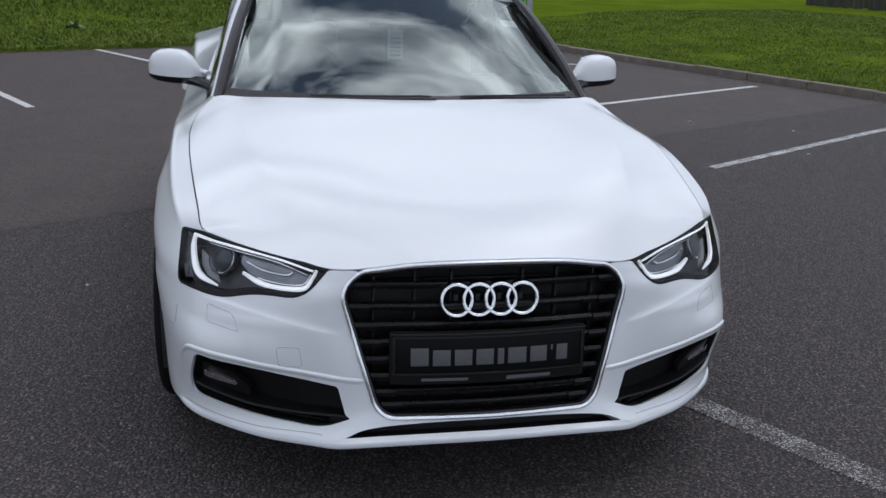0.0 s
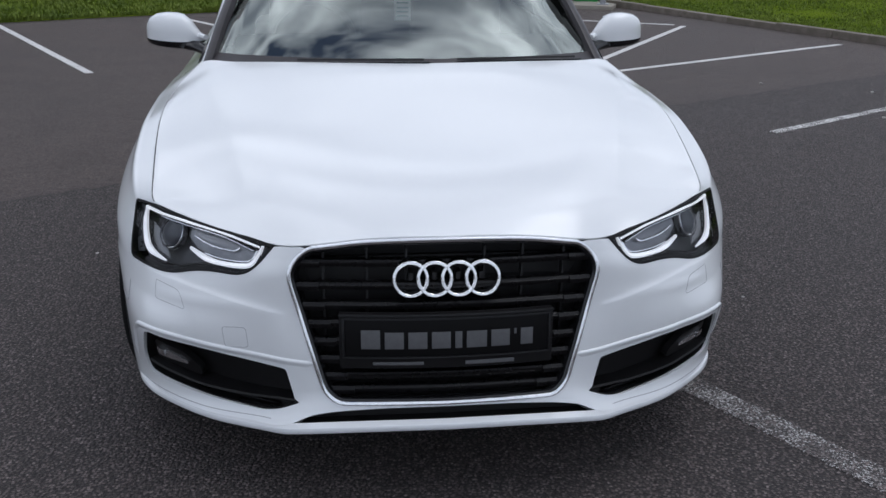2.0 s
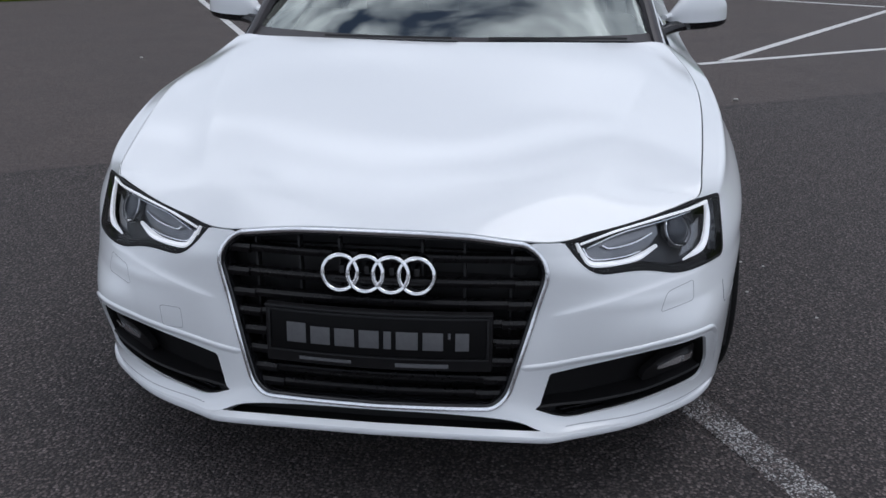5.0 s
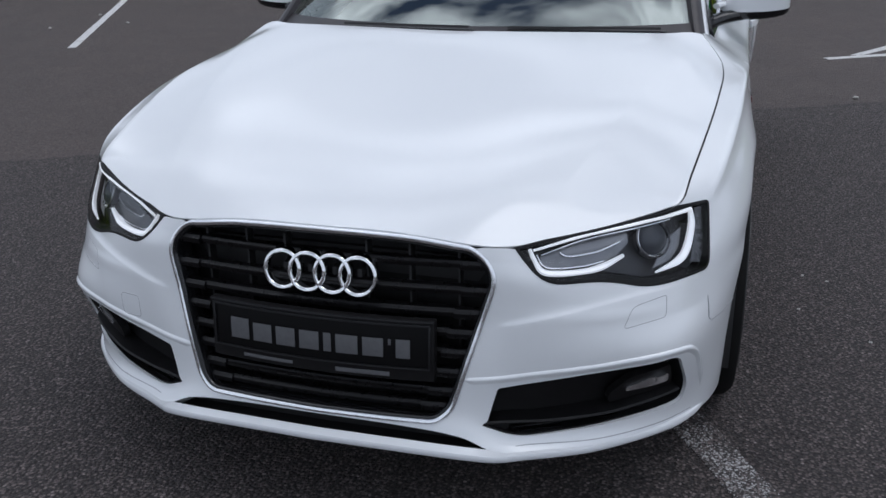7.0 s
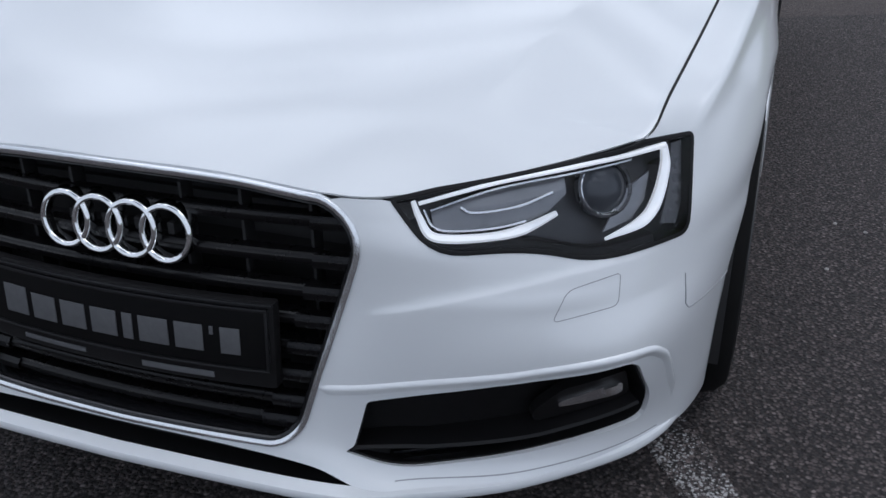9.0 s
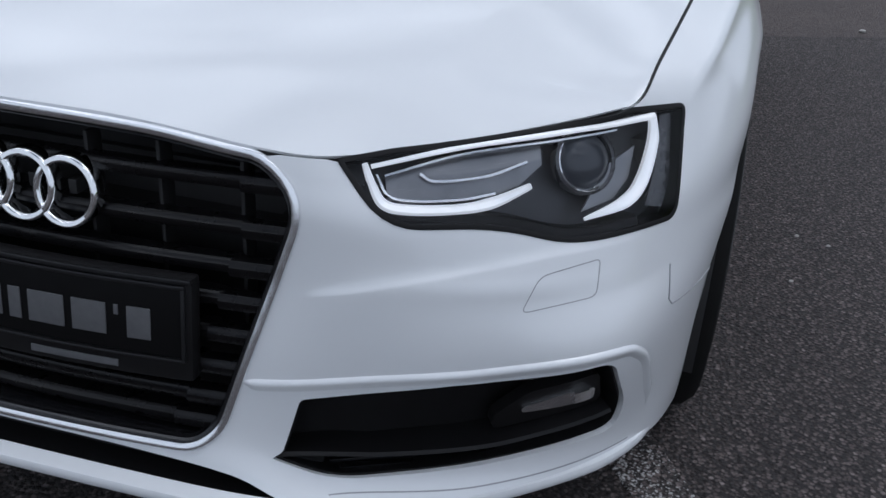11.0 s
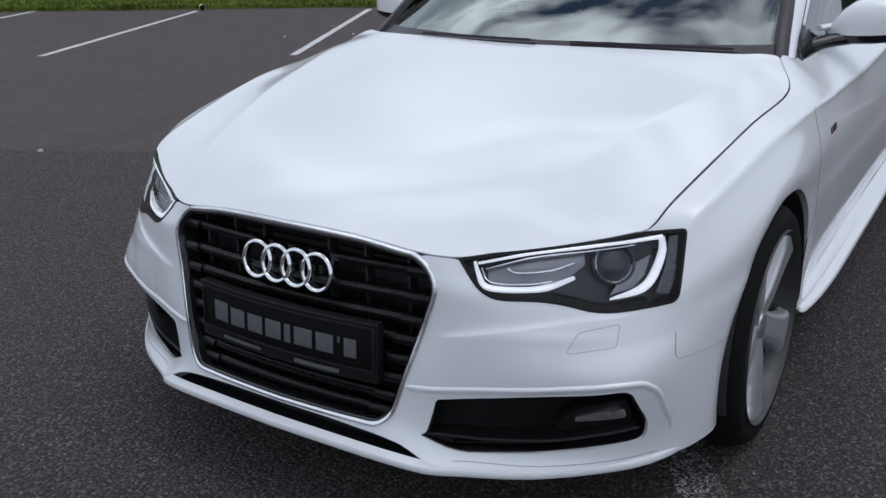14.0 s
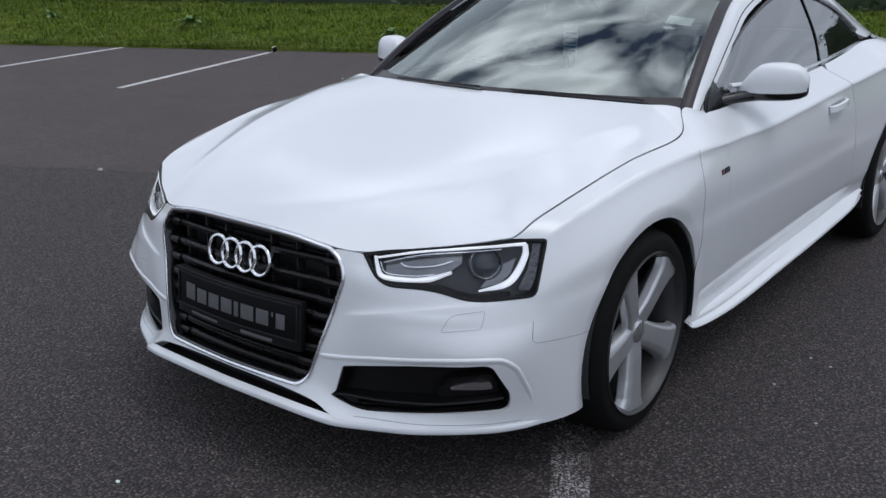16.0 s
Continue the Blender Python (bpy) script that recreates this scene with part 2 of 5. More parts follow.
def rounded(points, radius, steps=5, closed=True):
    """A polygon with its corners rounded; radius: one number, or one for each corner."""
    p = [np.array(q, float) for q in points]
    k, out = len(p), []
    for i in range(k):
        r = radius[i] if isinstance(radius, (list, tuple)) else radius
        if r <= 0 or (not closed and i in (0, k - 1)):
            out.append(p[i])
            continue
        a, c = p[i - 1] - p[i], p[(i + 1) % k] - p[i]
        la, lc = np.linalg.norm(a), np.linalg.norm(c)
        d = min(r, la * 0.48, lc * 0.48)
        a, c = p[i] + a / la * d, p[i] + c / lc * d
        for j in range(steps + 1):
            f = j / steps
            out.append((1 - f) ** 2 * a + 2 * f * (1 - f) * p[i] + f * f * c)
    return np.array(out)


class Surface:
    """A smooth skin through a net of control points, rows by columns."""

    def __init__(self, rows, mirror=False, relief=None):
        self.c, self.mirror, self.relief = np.array(rows, float), mirror, relief
        self.nv, self.nu = self.c.shape[:2]
        self.uu, self.vv = np.meshgrid(np.linspace(0, self.nu - 1, 40 * self.nu), np.linspace(0, self.nv - 1, 30 * self.nv))
        self.table = self.at(self.uu.ravel(), self.vv.ravel())

    def at(self, u, v):
        u, v = np.clip(np.atleast_1d(u).astype(float), 0, self.nu - 1), np.clip(np.atleast_1d(v).astype(float), 0, self.nv - 1)
        k = self.nv
        i = np.clip(np.floor(v).astype(int), 0, k - 2)
        f = (v - i)[:, None]
        q = np.concatenate([[2 * self.c[0] - self.c[1]], self.c, [2 * self.c[-1] - self.c[-2]]])
        first = q[:, 1:2] * (-1, 1, 1) if self.mirror else 2 * q[:, :1] - q[:, 1:2]
        cols = np.concatenate([first, q, 2 * q[:, -1:] - q[:, -2:-1]], axis=1)
        j = np.clip(np.floor(u).astype(int), 0, self.nu - 2)
        g = (u - j)[:, None]

        def mixed(a, b, c, d, f):
            return b + 0.5 * f * (c - a + f * (2 * a - 5 * b + 4 * c - d + f * (3 * (b - c) + d - a)))
        lines = [mixed(*[cols[i + r, j + s] for s in range(4)], g) for r in range(4)]
        out = mixed(*lines, f)
        return out + self.relief(out) if self.relief else out

    def normal(self, u, v, e=0.01):
        du = self.at(np.asarray(u) + e, v) - self.at(np.asarray(u) - e, v)
        dv = self.at(u, np.asarray(v) + e) - self.at(u, np.asarray(v) - e)
        n = np.cross(du, dv)
        return n / np.maximum(np.linalg.norm(n, axis=1), 1e-9)[:, None]

    def find(self, points, axes=(0, 1, 2), reach=99.0):
        """The places (u, v) nearest to points, seen along the axes that are left out."""
        axes = list(axes)
        far_off = 9.0 * (self.uu.ravel() > reach)
        out = []
        for p in np.atleast_2d(np.array(points, float)):
            d = ((self.table[:, axes] - p) ** 2).sum(1) + far_off
            k = int(d.argmin())
            w = np.array([self.uu.ravel()[k], self.vv.ravel()[k]])
            for _ in range(8):
                r = self.at(w[0], w[1])[0][axes] - p
                jac = np.array([(self.at(w[0] + h[0], w[1] + h[1])[0] - self.at(w[0] - h[0], w[1] - h[1])[0])[axes] / 0.002 for h in ((0.001, 0), (0, 0.001))]).T
                step = np.linalg.lstsq(jac, r, rcond=None)[0]
                w = w - np.clip(step, -0.2, 0.2)
                w = np.clip(w, 0, (self.nu - 1, self.nv - 1))
            out.append(w)
        return np.array(out)


class EvenSurface(Surface):
    """A skin of natural cubic splines through its net, with no change of curvature at its rows."""

    def weights(self, knots, index):
        k = len(knots)
        t, h = np.interp(np.clip(index, 0, k - 1), np.arange(k), knots), np.diff(knots)
        a, b = np.eye(k), np.zeros((k, k))
        for i in range(1, k - 1):
            a[i, i - 1:i + 2] = h[i - 1] / 6, (h[i - 1] + h[i]) / 3, h[i] / 6
            b[i, i - 1:i + 2] = 1 / h[i - 1], -1 / h[i - 1] - 1 / h[i], 1 / h[i]
        bend = np.linalg.solve(a, b)
        i = np.clip(np.searchsorted(knots, t, side="right") - 1, 0, k - 2)
        g = (t - knots[i]) / h[i]
        f = 1 - g
        one = np.eye(k)
        return f[:, None] * one[i] + g[:, None] * one[i + 1] + ((f ** 3 - f) * h[i] ** 2 / 6)[:, None] * bend[i] + ((g ** 3 - g) * h[i] ** 2 / 6)[:, None] * bend[i + 1]

    def at(self, u, v):
        u, v = np.broadcast_arrays(np.atleast_1d(u).astype(float), np.atleast_1d(v).astype(float))
        rows = np.concatenate([[0], np.cumsum(np.linalg.norm(np.diff(self.c, axis=0), axis=2).mean(1))])
        cols = np.concatenate([[0], np.cumsum(np.linalg.norm(np.diff(self.c, axis=1), axis=2).mean(0))])
        out = np.einsum("ni,nj,ijk->nk", self.weights(rows, v), self.weights(cols, u), self.c, optimize=True)
        return out + self.relief(out) if self.relief else out


def inside(poly, pts):
    x, y = pts[:, 0], pts[:, 1]
    hit = np.zeros(len(pts), bool)
    for (ax, ay), (bx, by) in zip(poly, np.roll(poly, -1, axis=0)):
        if ay == by:
            continue
        hit ^= ((ay > y) != (by > y)) & (x < (bx - ax) * (y - ay) / (by - ay) + ax)
    return hit


def clear_of(poly, pts, gap):
    near = np.full(len(pts), 9.0)
    for a, b in zip(poly, np.roll(poly, -1, axis=0)):
        d = b - a
        f = np.clip(((pts - a) @ d) / max(d @ d, 1e-12), 0, 1)
        near = np.minimum(near, np.linalg.norm(pts - a - f[:, None] * d, axis=1))
    return near > gap


def panel(surf, outer, holes=(), step=0.03, thick=0.012, lift=0.0, flip=False, mirror=False, edge=0.003, extra=()):
    """A bmesh of the piece of a skin within an outline (u, v) and round its holes, with thickness and a rolled edge."""
    from mathutils.geometry import delaunay_2d_cdt
    loops = [np.array(outer)] + [np.array(h) for h in holes]
    lo, hi = loops[0].min(0), loops[0].max(0)
    mid = (lo + hi) / 2
    su = np.linalg.norm(surf.at(mid[0] + 0.2, mid[1]) - surf.at(mid[0] - 0.2, mid[1])) / 0.4
    sv = np.linalg.norm(surf.at(mid[0], mid[1] + 0.2) - surf.at(mid[0], mid[1] - 0.2)) / 0.4
    scale = np.array([max(su, 0.02), max(sv, 0.02)])
    loops = [l * scale for l in loops]
    lo, hi = lo * scale, hi * scale
    gx, gy = np.meshgrid(np.arange(lo[0] + step * 0.5, hi[0], step), np.arange(lo[1] + step * 0.37, hi[1], step * 0.8))
    pts = np.stack([gx.ravel(), gy.ravel()], 1)
    if len(extra):
        more = np.array(extra) * scale
        near = np.array([((more - q) ** 2).sum(1).min() for q in pts])
        pts = np.concatenate([pts[near > (step * .35) ** 2], more])
    keep = inside(loops[0], pts)
    for l in loops:
        keep &= clear_of(l, pts, step * 0.3)
    for h in loops[1:]:
        keep &= ~inside(h, pts)
    pts = pts[keep]
    verts, edges = [], []
    for l in loops:
        k = len(verts)
        verts += [tuple(p) for p in l]
        edges += [(k + i, k + (i + 1) % len(l)) for i in range(len(l))]
    verts += [tuple(p) for p in pts]
    vo, eo, fo, *_ = delaunay_2d_cdt([Vector(v) for v in verts], edges, [], 0, 1e-6)
    co = np.array([tuple(v) for v in vo])
    tri = np.array([f for f in fo if len(f) == 3])
    cen = co[tri].mean(1)
    ok = inside(loops[0], cen)
    for h in loops[1:]:
        ok &= ~inside(h, cen)
    tri = tri[ok]
    uv = co / scale
    pos, nor = surf.at(uv[:, 0], uv[:, 1]), surf.normal(uv[:, 0], uv[:, 1])
    if flip:
        nor = -nor
    bm = bmesh.new()
    layer = bm.verts.layers.float_vector.new("skin_normal")
    for s in ([1, -1] if mirror else [1]):
        m = np.array([s, 1, 1])
        used = np.unique(tri)
        count = collections.Counter()
        for f in tri:
            for a, b in ((f[0], f[1]), (f[1], f[2]), (f[2], f[0])):
                count[(min(a, b), max(a, b))] += 1
        rim = [e for e, c in count.items() if c == 1]
        rimset = {v for e in rim for v in e}
        top = {v: bm.verts.new((pos[v] + nor[v] * (lift - (0 if v not in rimset else edge * 0.35))) * m) for v in used}
        for v, bv in top.items():
            bv[layer] = nor[v] * m
        for f in tri:
            a, b, c = (pos[v] for v in f)
            order = f if (np.cross(b - a, c - a) @ nor[f[0]] > 0) == (s > 0) else f[::-1]
            bm.faces.new([top[v] for v in order])
        # the rim is folded in
        mids = {v: bm.verts.new((pos[v] + nor[v] * (lift - edge)) * m) for v in rimset}
        low = {v: bm.verts.new((pos[v] + nor[v] * (lift - thick)) * m) for v in rimset}
        for a, b in rim:
            for p, q in ((top, mids), (mids, low)):
                bm.faces.new([p[a], p[b], q[b], q[a]])
    bmesh.ops.recalc_face_normals(bm, faces=[f for f in bm.faces if len(f.verts) == 4])
    return bm


def sweep(path, profile, closed=False, ups=None, caps=True):
    """A profile (across, up) carried along a path. ups: the up direction at each point."""
    p = np.array(path, float)
    k = len(p)
    tan = np.roll(p, -1, 0) - np.roll(p, 1, 0)
    if not closed:
        tan[0], tan[-1] = p[1] - p[0], p[-1] - p[-2]
    tan /= np.maximum(np.linalg.norm(tan, axis=1), 1e-9)[:, None]
    up_ = np.tile((0.0, 0.0, 1.0), (k, 1)) if ups is None else np.array(ups, float)
    if up_.ndim == 1:
        up_ = np.tile(up_, (k, 1))
    side = np.cross(tan, up_)
    side /= np.maximum(np.linalg.norm(side, axis=1), 1e-9)[:, None]
    up_ = np.cross(side, tan)
    bm = bmesh.new()
    rings = [[bm.verts.new(p[i] + side[i] * a + up_[i] * b) for a, b in profile] for i in range(k)]
    m = len(profile)
    for i in range(k if closed else k - 1):
        r, q = rings[i], rings[(i + 1) % k]
        for j in range(m):
            bm.faces.new([r[j], r[(j + 1) % m], q[(j + 1) % m], q[j]])
    if caps and not closed:
        bm.faces.new(rings[0][::-1])
        bm.faces.new(rings[-1])
    bmesh.ops.recalc_face_normals(bm, faces=bm.faces)
    return bm


def round_bar(r, steps=8, squash=1.0):
    return [(r * math.cos(2 * math.pi * i / steps), squash * r * math.sin(2 * math.pi * i / steps)) for i in range(steps)]


def block(x0, x1, y0, y1, z0, z1, bevel=0.004, steps=2):
    bm = bmesh.new()
    bmesh.ops.create_cube(bm, size=1.0)
    for v in bm.verts:
        v.co = Vector((x0 + (v.co.x + 0.5) * (x1 - x0), y0 + (v.co.y + 0.5) * (y1 - y0), z0 + (v.co.z + 0.5) * (z1 - z0)))
    if bevel:
        bmesh.ops.bevel(bm, geom=bm.edges, offset=bevel, segments=steps, affect="EDGES", profile=0.6)
    return bm


def lathe(profile, steps=64):
    """Turned about the x axis; profile: (x, radius)."""
    bm = bmesh.new()
    rings = []
    for i in range(steps):
        a = 2 * math.pi * i / steps
        rings.append([bm.verts.new((x, r * math.cos(a), r * math.sin(a))) for x, r in profile])
    for i in range(steps):
        for j in range(len(profile) - 1):
            bm.faces.new([rings[i][j], rings[i][j + 1], rings[(i + 1) % steps][j + 1], rings[(i + 1) % steps][j]])
    bmesh.ops.remove_doubles(bm, verts=bm.verts, dist=1e-5)
    bmesh.ops.recalc_face_normals(bm, faces=bm.faces)
    return bm


def flipped(ob, parent):
    """The mirror image of a part across x = 0, as an object of its own, with its sub-parts."""
    me = ob.data.copy()
    me.transform(Matrix.Diagonal((-1, 1, 1, 1)))
    me.flip_normals()
    if "skin_normal" in me.attributes:
        n = np.zeros(len(me.vertices) * 3)
        me.attributes["skin_normal"].data.foreach_get("vector", n)
        n[0::3] *= -1
        me.attributes["skin_normal"].data.foreach_set("vector", n)
        skin_shading(me)
    twin = new(ob.name.split(".")[0], me)
    twin.parent = parent
    if "label" in ob:
        tagged(twin, ob["label"])
    for child in list(ob.children):
        flipped(child, twin)
    return twin


def pair(name, bm, mat, parent, label=""):
    """A part and its mirror image."""
    ob = part(name, bm, mat, parent, label)
    return ob, flipped(ob, parent)

# ---- the car ----
car = thing("car", "white two-door coupe with black grille, parked on asphalt", "car")

# feature lines of the flank, from the nose's centre round the corner and back along the side
ROW_BOTTOM = [(0, -.070, .262), (.20, -.066, .260), (.335, -.056, .246), (.45, -.036, .204), (.64, .062, .196), (.80, .235, .192), (.882, .437, .182),
              (.915, .80, .19), (.910, 1.16, .215), (.885, 1.32, .222), (.876, 1.50, .226), (.870, 1.9, .238), (.874, 2.9, .288), (.92, 3.54, .30), (.80, 4.3, .30), (.0, 4.50, .30)]
ROW_INTAKE = [(0, -.062, .30), (.20, -.056, .30), (.335, -.036, .30), (.462, .006, .245), (.645, .094, .250), (.806, .236, .255), (.890, .44, .27),
              (.922, .80, .30), (.908, 1.16, .31), (.893, 1.32, .308), (.884, 1.50, .310), (.880, 1.9, .322), (.884, 2.9, .360), (.925, 3.54, .37), (.86, 4.3, .38), (.0, 4.56, .38)]
ROW_FLANGE = [(0, -.045, .40), (.20, -.040, .40), (.355, -.018, .40), (.48, .014, .405), (.64, .066, .41), (.80, .172, .41), (.897, .44, .42),
              (.930, .80, .42), (.916, 1.16, .39), (.908, 1.32, .365), (.903, 1.50, .367), (.900, 1.9, .382), (.902, 2.9, .420), (.935, 3.54, .45), (.87, 4.3, .47), (.0, 4.60, .47)]
ROW_CHEEK = [(0, -.026, .50), (.20, -.019, .50), (.375, .006, .50), (.50, .034, .50), (.66, .100, .50), (.80, .220, .50), (.904, .45, .52),
             (.937, .80, .55), (.925, 1.16, .55), (.920, 1.32, .55), (.919, 1.50, .55), (.916, 1.9, .55), (.917, 2.9, .57), (.94, 3.54, .58), (.88, 4.3, .59), (.0, 4.6, .59)]
ROW_LAMP = [(0, -.012, .60), (.20, -.003, .60), (.395, .024, .60), (.50, .056, .595), (.66, .142, .585), (.80, .262, .585), (.896, .46, .635),
            (.929, .80, .70), (.921, 1.16, .71), (.917, 1.32, .71), (.916, 1.50, .71), (.914, 1.9, .71), (.914, 2.9, .74), (.935, 3.54, .76), (.885, 4.3, .76), (.0, 4.58, .76)]
ROW_CREASE = [(0, -.004, .665), (.20, .006, .66), (.38, .034, .645), (.50, .088, .645), (.66, .182, .662), (.79, .312, .678), (.843, .46, .747),
              (.876, .80, .811), (.890, 1.16, .832), (.893, 1.32, .833), (.894, 1.50, .834), (.893, 1.9, .838), (.892, 2.9, .896), (.905, 3.54, .94), (.84, 4.3, .93), (.0, 4.5, .93)]
ROW_TOP = [(0, .000, .694), (.20, .012, .688), (.362, .036, .668), (.50, .107, .674), (.66, .207, .695), (.757, .286, .712), (.781, .41, .758),
           (.8185, .80, .841), (.8205, 1.16, .870), (.752, 1.316, .936), (.771, 1.48, .915), (.790, 1.9, .925), (.760, 2.9, .972), (.72, 3.54, 1.02), (.62, 4.2, 1.0), (.0, 4.4, 1.01)]


def toward(a, b, f):
    return [tuple(p + (q - p) * f for p, q in zip(u, v)) for u, v in zip(a, b)]


def ramp_up(a, lo, hi):
    f = np.clip((a - lo) / (hi - lo), 0, 1)
    return f * f * (3 - 2 * f)


ARCH_F, ARCH_R, ARCH_RADIUS = (.822, .324), (3.546, .335), .355
FOLD_X, FOLD_Z = (.38, .454, .51, .61, .69, .76), (.488, .503, .514, .533, .545, .549)


def bumper_relief(p):
    """The fold that runs across the bumper under the headlamp: a small ledge, full below and sharp above."""
    x, z = np.abs(p[:, 0]), p[:, 2]
    s = z - np.interp(x, FOLD_X, FOLD_Z)
    ledge = np.where(s < 0, np.exp(-(s / .06) ** 2), np.exp(-(s / .008) ** 2))
    size = .0042 * ramp_up(x, .395, .46) * (1 - ramp_up(x, .70, .80)) * (p[:, 1] < .4)
    roll = 0 * x
    for cy, cz in (ARCH_F, ARCH_R):
        roll = roll + np.clip(1 - (np.hypot(p[:, 1] - cy, z - cz) - ARCH_RADIUS) / .040, 0, 1) ** 1.3 * (x > .8)
    return (size * ledge)[:, None] * np.array((.38, -.92, .0)) - (.008 * roll)[:, None] * np.array((1.0, 0, 0))


# how soft the shoulder is, column by column
SOFT = (0, 0, 0, 0, 0, .15, .35, .35, .35, .3, .3, .3, .3, .3, .3, 0)
UNDER_CREASE = [tuple(c + (l - c) * (.16 + .22 * f) for c, l in zip(*q)) for f, *q in zip(SOFT, ROW_CREASE, ROW_LAMP)]
OVER_CREASE = [tuple(c + (t - c) * (.25 + .2 * f) for c, t in zip(*q)) for f, *q in zip(SOFT, ROW_CREASE, ROW_TOP)]
flank = Surface([ROW_BOTTOM, ROW_INTAKE, ROW_FLANGE, ROW_CHEEK, toward(ROW_CHEEK, ROW_LAMP, .40), ROW_LAMP, UNDER_CREASE, ROW_CREASE, OVER_CREASE, ROW_TOP], True, bumper_relief)
V_TOP = 9.0


def on_flank(points, axes=(0, 1, 2), step=0.02, closed=True):
    return flank.find(even(points, step, closed), axes, 6.4 if len(axes) == 2 else 99.0)


def flank_normals(uv):
    return flank.normal(uv[:, 0], uv[:, 1])


# outlines seen from ahead (x, z)
GRILLE = rounded([(0, .6945), (.12, .6925), (.24, .686), (.345, .675), (.407, .612), (.318, .302), (.283, .272), (0, .268)], [0, 0, 0, .045, .045, .05, .04, 0])
INTAKE = rounded([(.412, .354), (.60, .385), (.792, .403), (.812, .300), (.802, .248), (.62, .240), (.455, .230), (.380, .266), (.392, .274)],
                 [.008, 0, .022, .03, .02, 0, .05, .004, .004])
grille_uv = on_flank(GRILLE, (0, 2), .015, closed=False)
intake_uv = on_flank(INTAKE, (0, 2), .015)
lamp_pts = rounded([(.432, .064, .663), (.55, .140, .683), (.66, .208, .698), (.757, .283, .712), (.824, .363, .708), (.829, .300, .565), (.714, .178, .551), (.628, .120, .586), (.497, .053, .587)],
                   [.006, 0, 0, 0, .014, .02, .08, .08, .05])
lamp_uv = on_flank(lamp_pts, step=.012)



def arch_curve(center, lo=-40, hi=220, steps=34):
    return [(center[0] + ARCH_RADIUS * math.cos(radians(a)), center[1] + ARCH_RADIUS * math.sin(radians(a))) for a in np.linspace(lo, hi, steps)]


def v_line(u0, u1, v, steps=30):
    return [(u, v) for u in np.linspace(u0, u1, steps)]


# the front bumper: centre to wheel arch, up to the seam that runs from the lamp to the arch
seam = [(.826, .296, .556), (.832, .285, .50), (.834, .274, .452), (.842, .282, .442), (.868, .350, .437), (.903, .482, .428)]
seam_uv = flank.find(even(seam, .02))
arch_low = [flank.find([p], (1, 2))[0] for p in arch_curve(ARCH_F, 164, 205, 14)]
arch_low = [p for p in arch_low if p[1] > 0.01 and p[1] < 2.3]
bottom_uv = [(u, 0.0) for u in np.linspace(arch_low[-1][0], 2.0, 44)] + [(u, 0.0) for u in np.linspace(1.95, 0, 14)]
g = list(grille_uv[::-1])            # from the grille's lower centre round to its upper corner
k_top = max(i for i, p in enumerate(g) if flank.at(p[0], p[1])[0][2] < .670 and flank.at(p[0], p[1])[0][0] > .3)
lampl = list(lamp_uv)
i_in = int(np.argmin([flank.at(*p)[0][0] for p in lampl]))
below = [(p[0], p[1]) for p in (lampl[i_in:] + lampl[:i_in])]          # round the lamp, from its inner corner
below_pts = np.array([flank.at(*p)[0] for p in below])
i_out = int(np.argmin(np.linalg.norm(below_pts - np.array((.829, .300, .565)), axis=1)))
lower = below[i_out:]                # from the outer lower corner along the lower edge to the inner corner
outline = bottom_uv + [tuple(p) for p in g[:k_top + 1]] + [tuple(p) for p in flank.find([(.366, .039, .667), (.395, .050, .664), (.420, .060, .6625)])] + [tuple(p) for p in lower[::-1]] + [tuple(p) for p in seam_uv[1:]] + [tuple(p) for p in arch_low[1:-1]]
fold_rows = [(x, np.interp(x, FOLD_X, FOLD_Z) + d) for d in (-.008, 0, .0035, .007, .012) for x in np.arange(.41, .80, .009)]
fold_uv = flank.find(fold_rows, (0, 2), 6.4)
bumper = part("front_bumper", panel(flank, outline, [intake_uv], step=.0125, thick=.03, mirror=True, extra=fold_uv), PAINT, car)

# the wings behind the lamps, over the front wheels
arch_up = [flank.find([p], (1, 2))[0] for p in arch_curve(ARCH_F, -40, 162, 54)]
arch_up = [p for p in arch_up if p[1] > 0.02]
door_cut = flank.find(even([(.90, 1.415, .230), (.905, 1.395, .45), (.915, 1.385, .62), (.905, 1.375, .79), (.872, 1.385, .842), (.80, 1.45, .884), (.766, 1.48, .902)], .03))
upper = below[:i_out + 1]
i_hood = int(np.argmin(np.linalg.norm(below_pts[:i_out + 1] - np.array((.757, .283, .712)), axis=1)))
U_DOOR = float(door_cut[-1][0])
wing_outline = ([tuple(p) for p in arch_up] + [tuple(p) for p in seam_uv[::-1][:-1]] + [tuple(p) for p in upper[i_hood:][::-1]]
                + v_line(float(upper[i_hood][0]) + .05, U_DOOR, V_TOP, 40) + [tuple(p) for p in door_cut[::-1][1:]]
                + v_line(float(door_cut[0][0]) - .02, float(arch_up[0][0]) + .01, float(door_cut[0][1]), 8))
wing = part("front_wing", panel(flank, wing_outline, step=.014, thick=.02), PAINT, car)
flipped(wing, car)

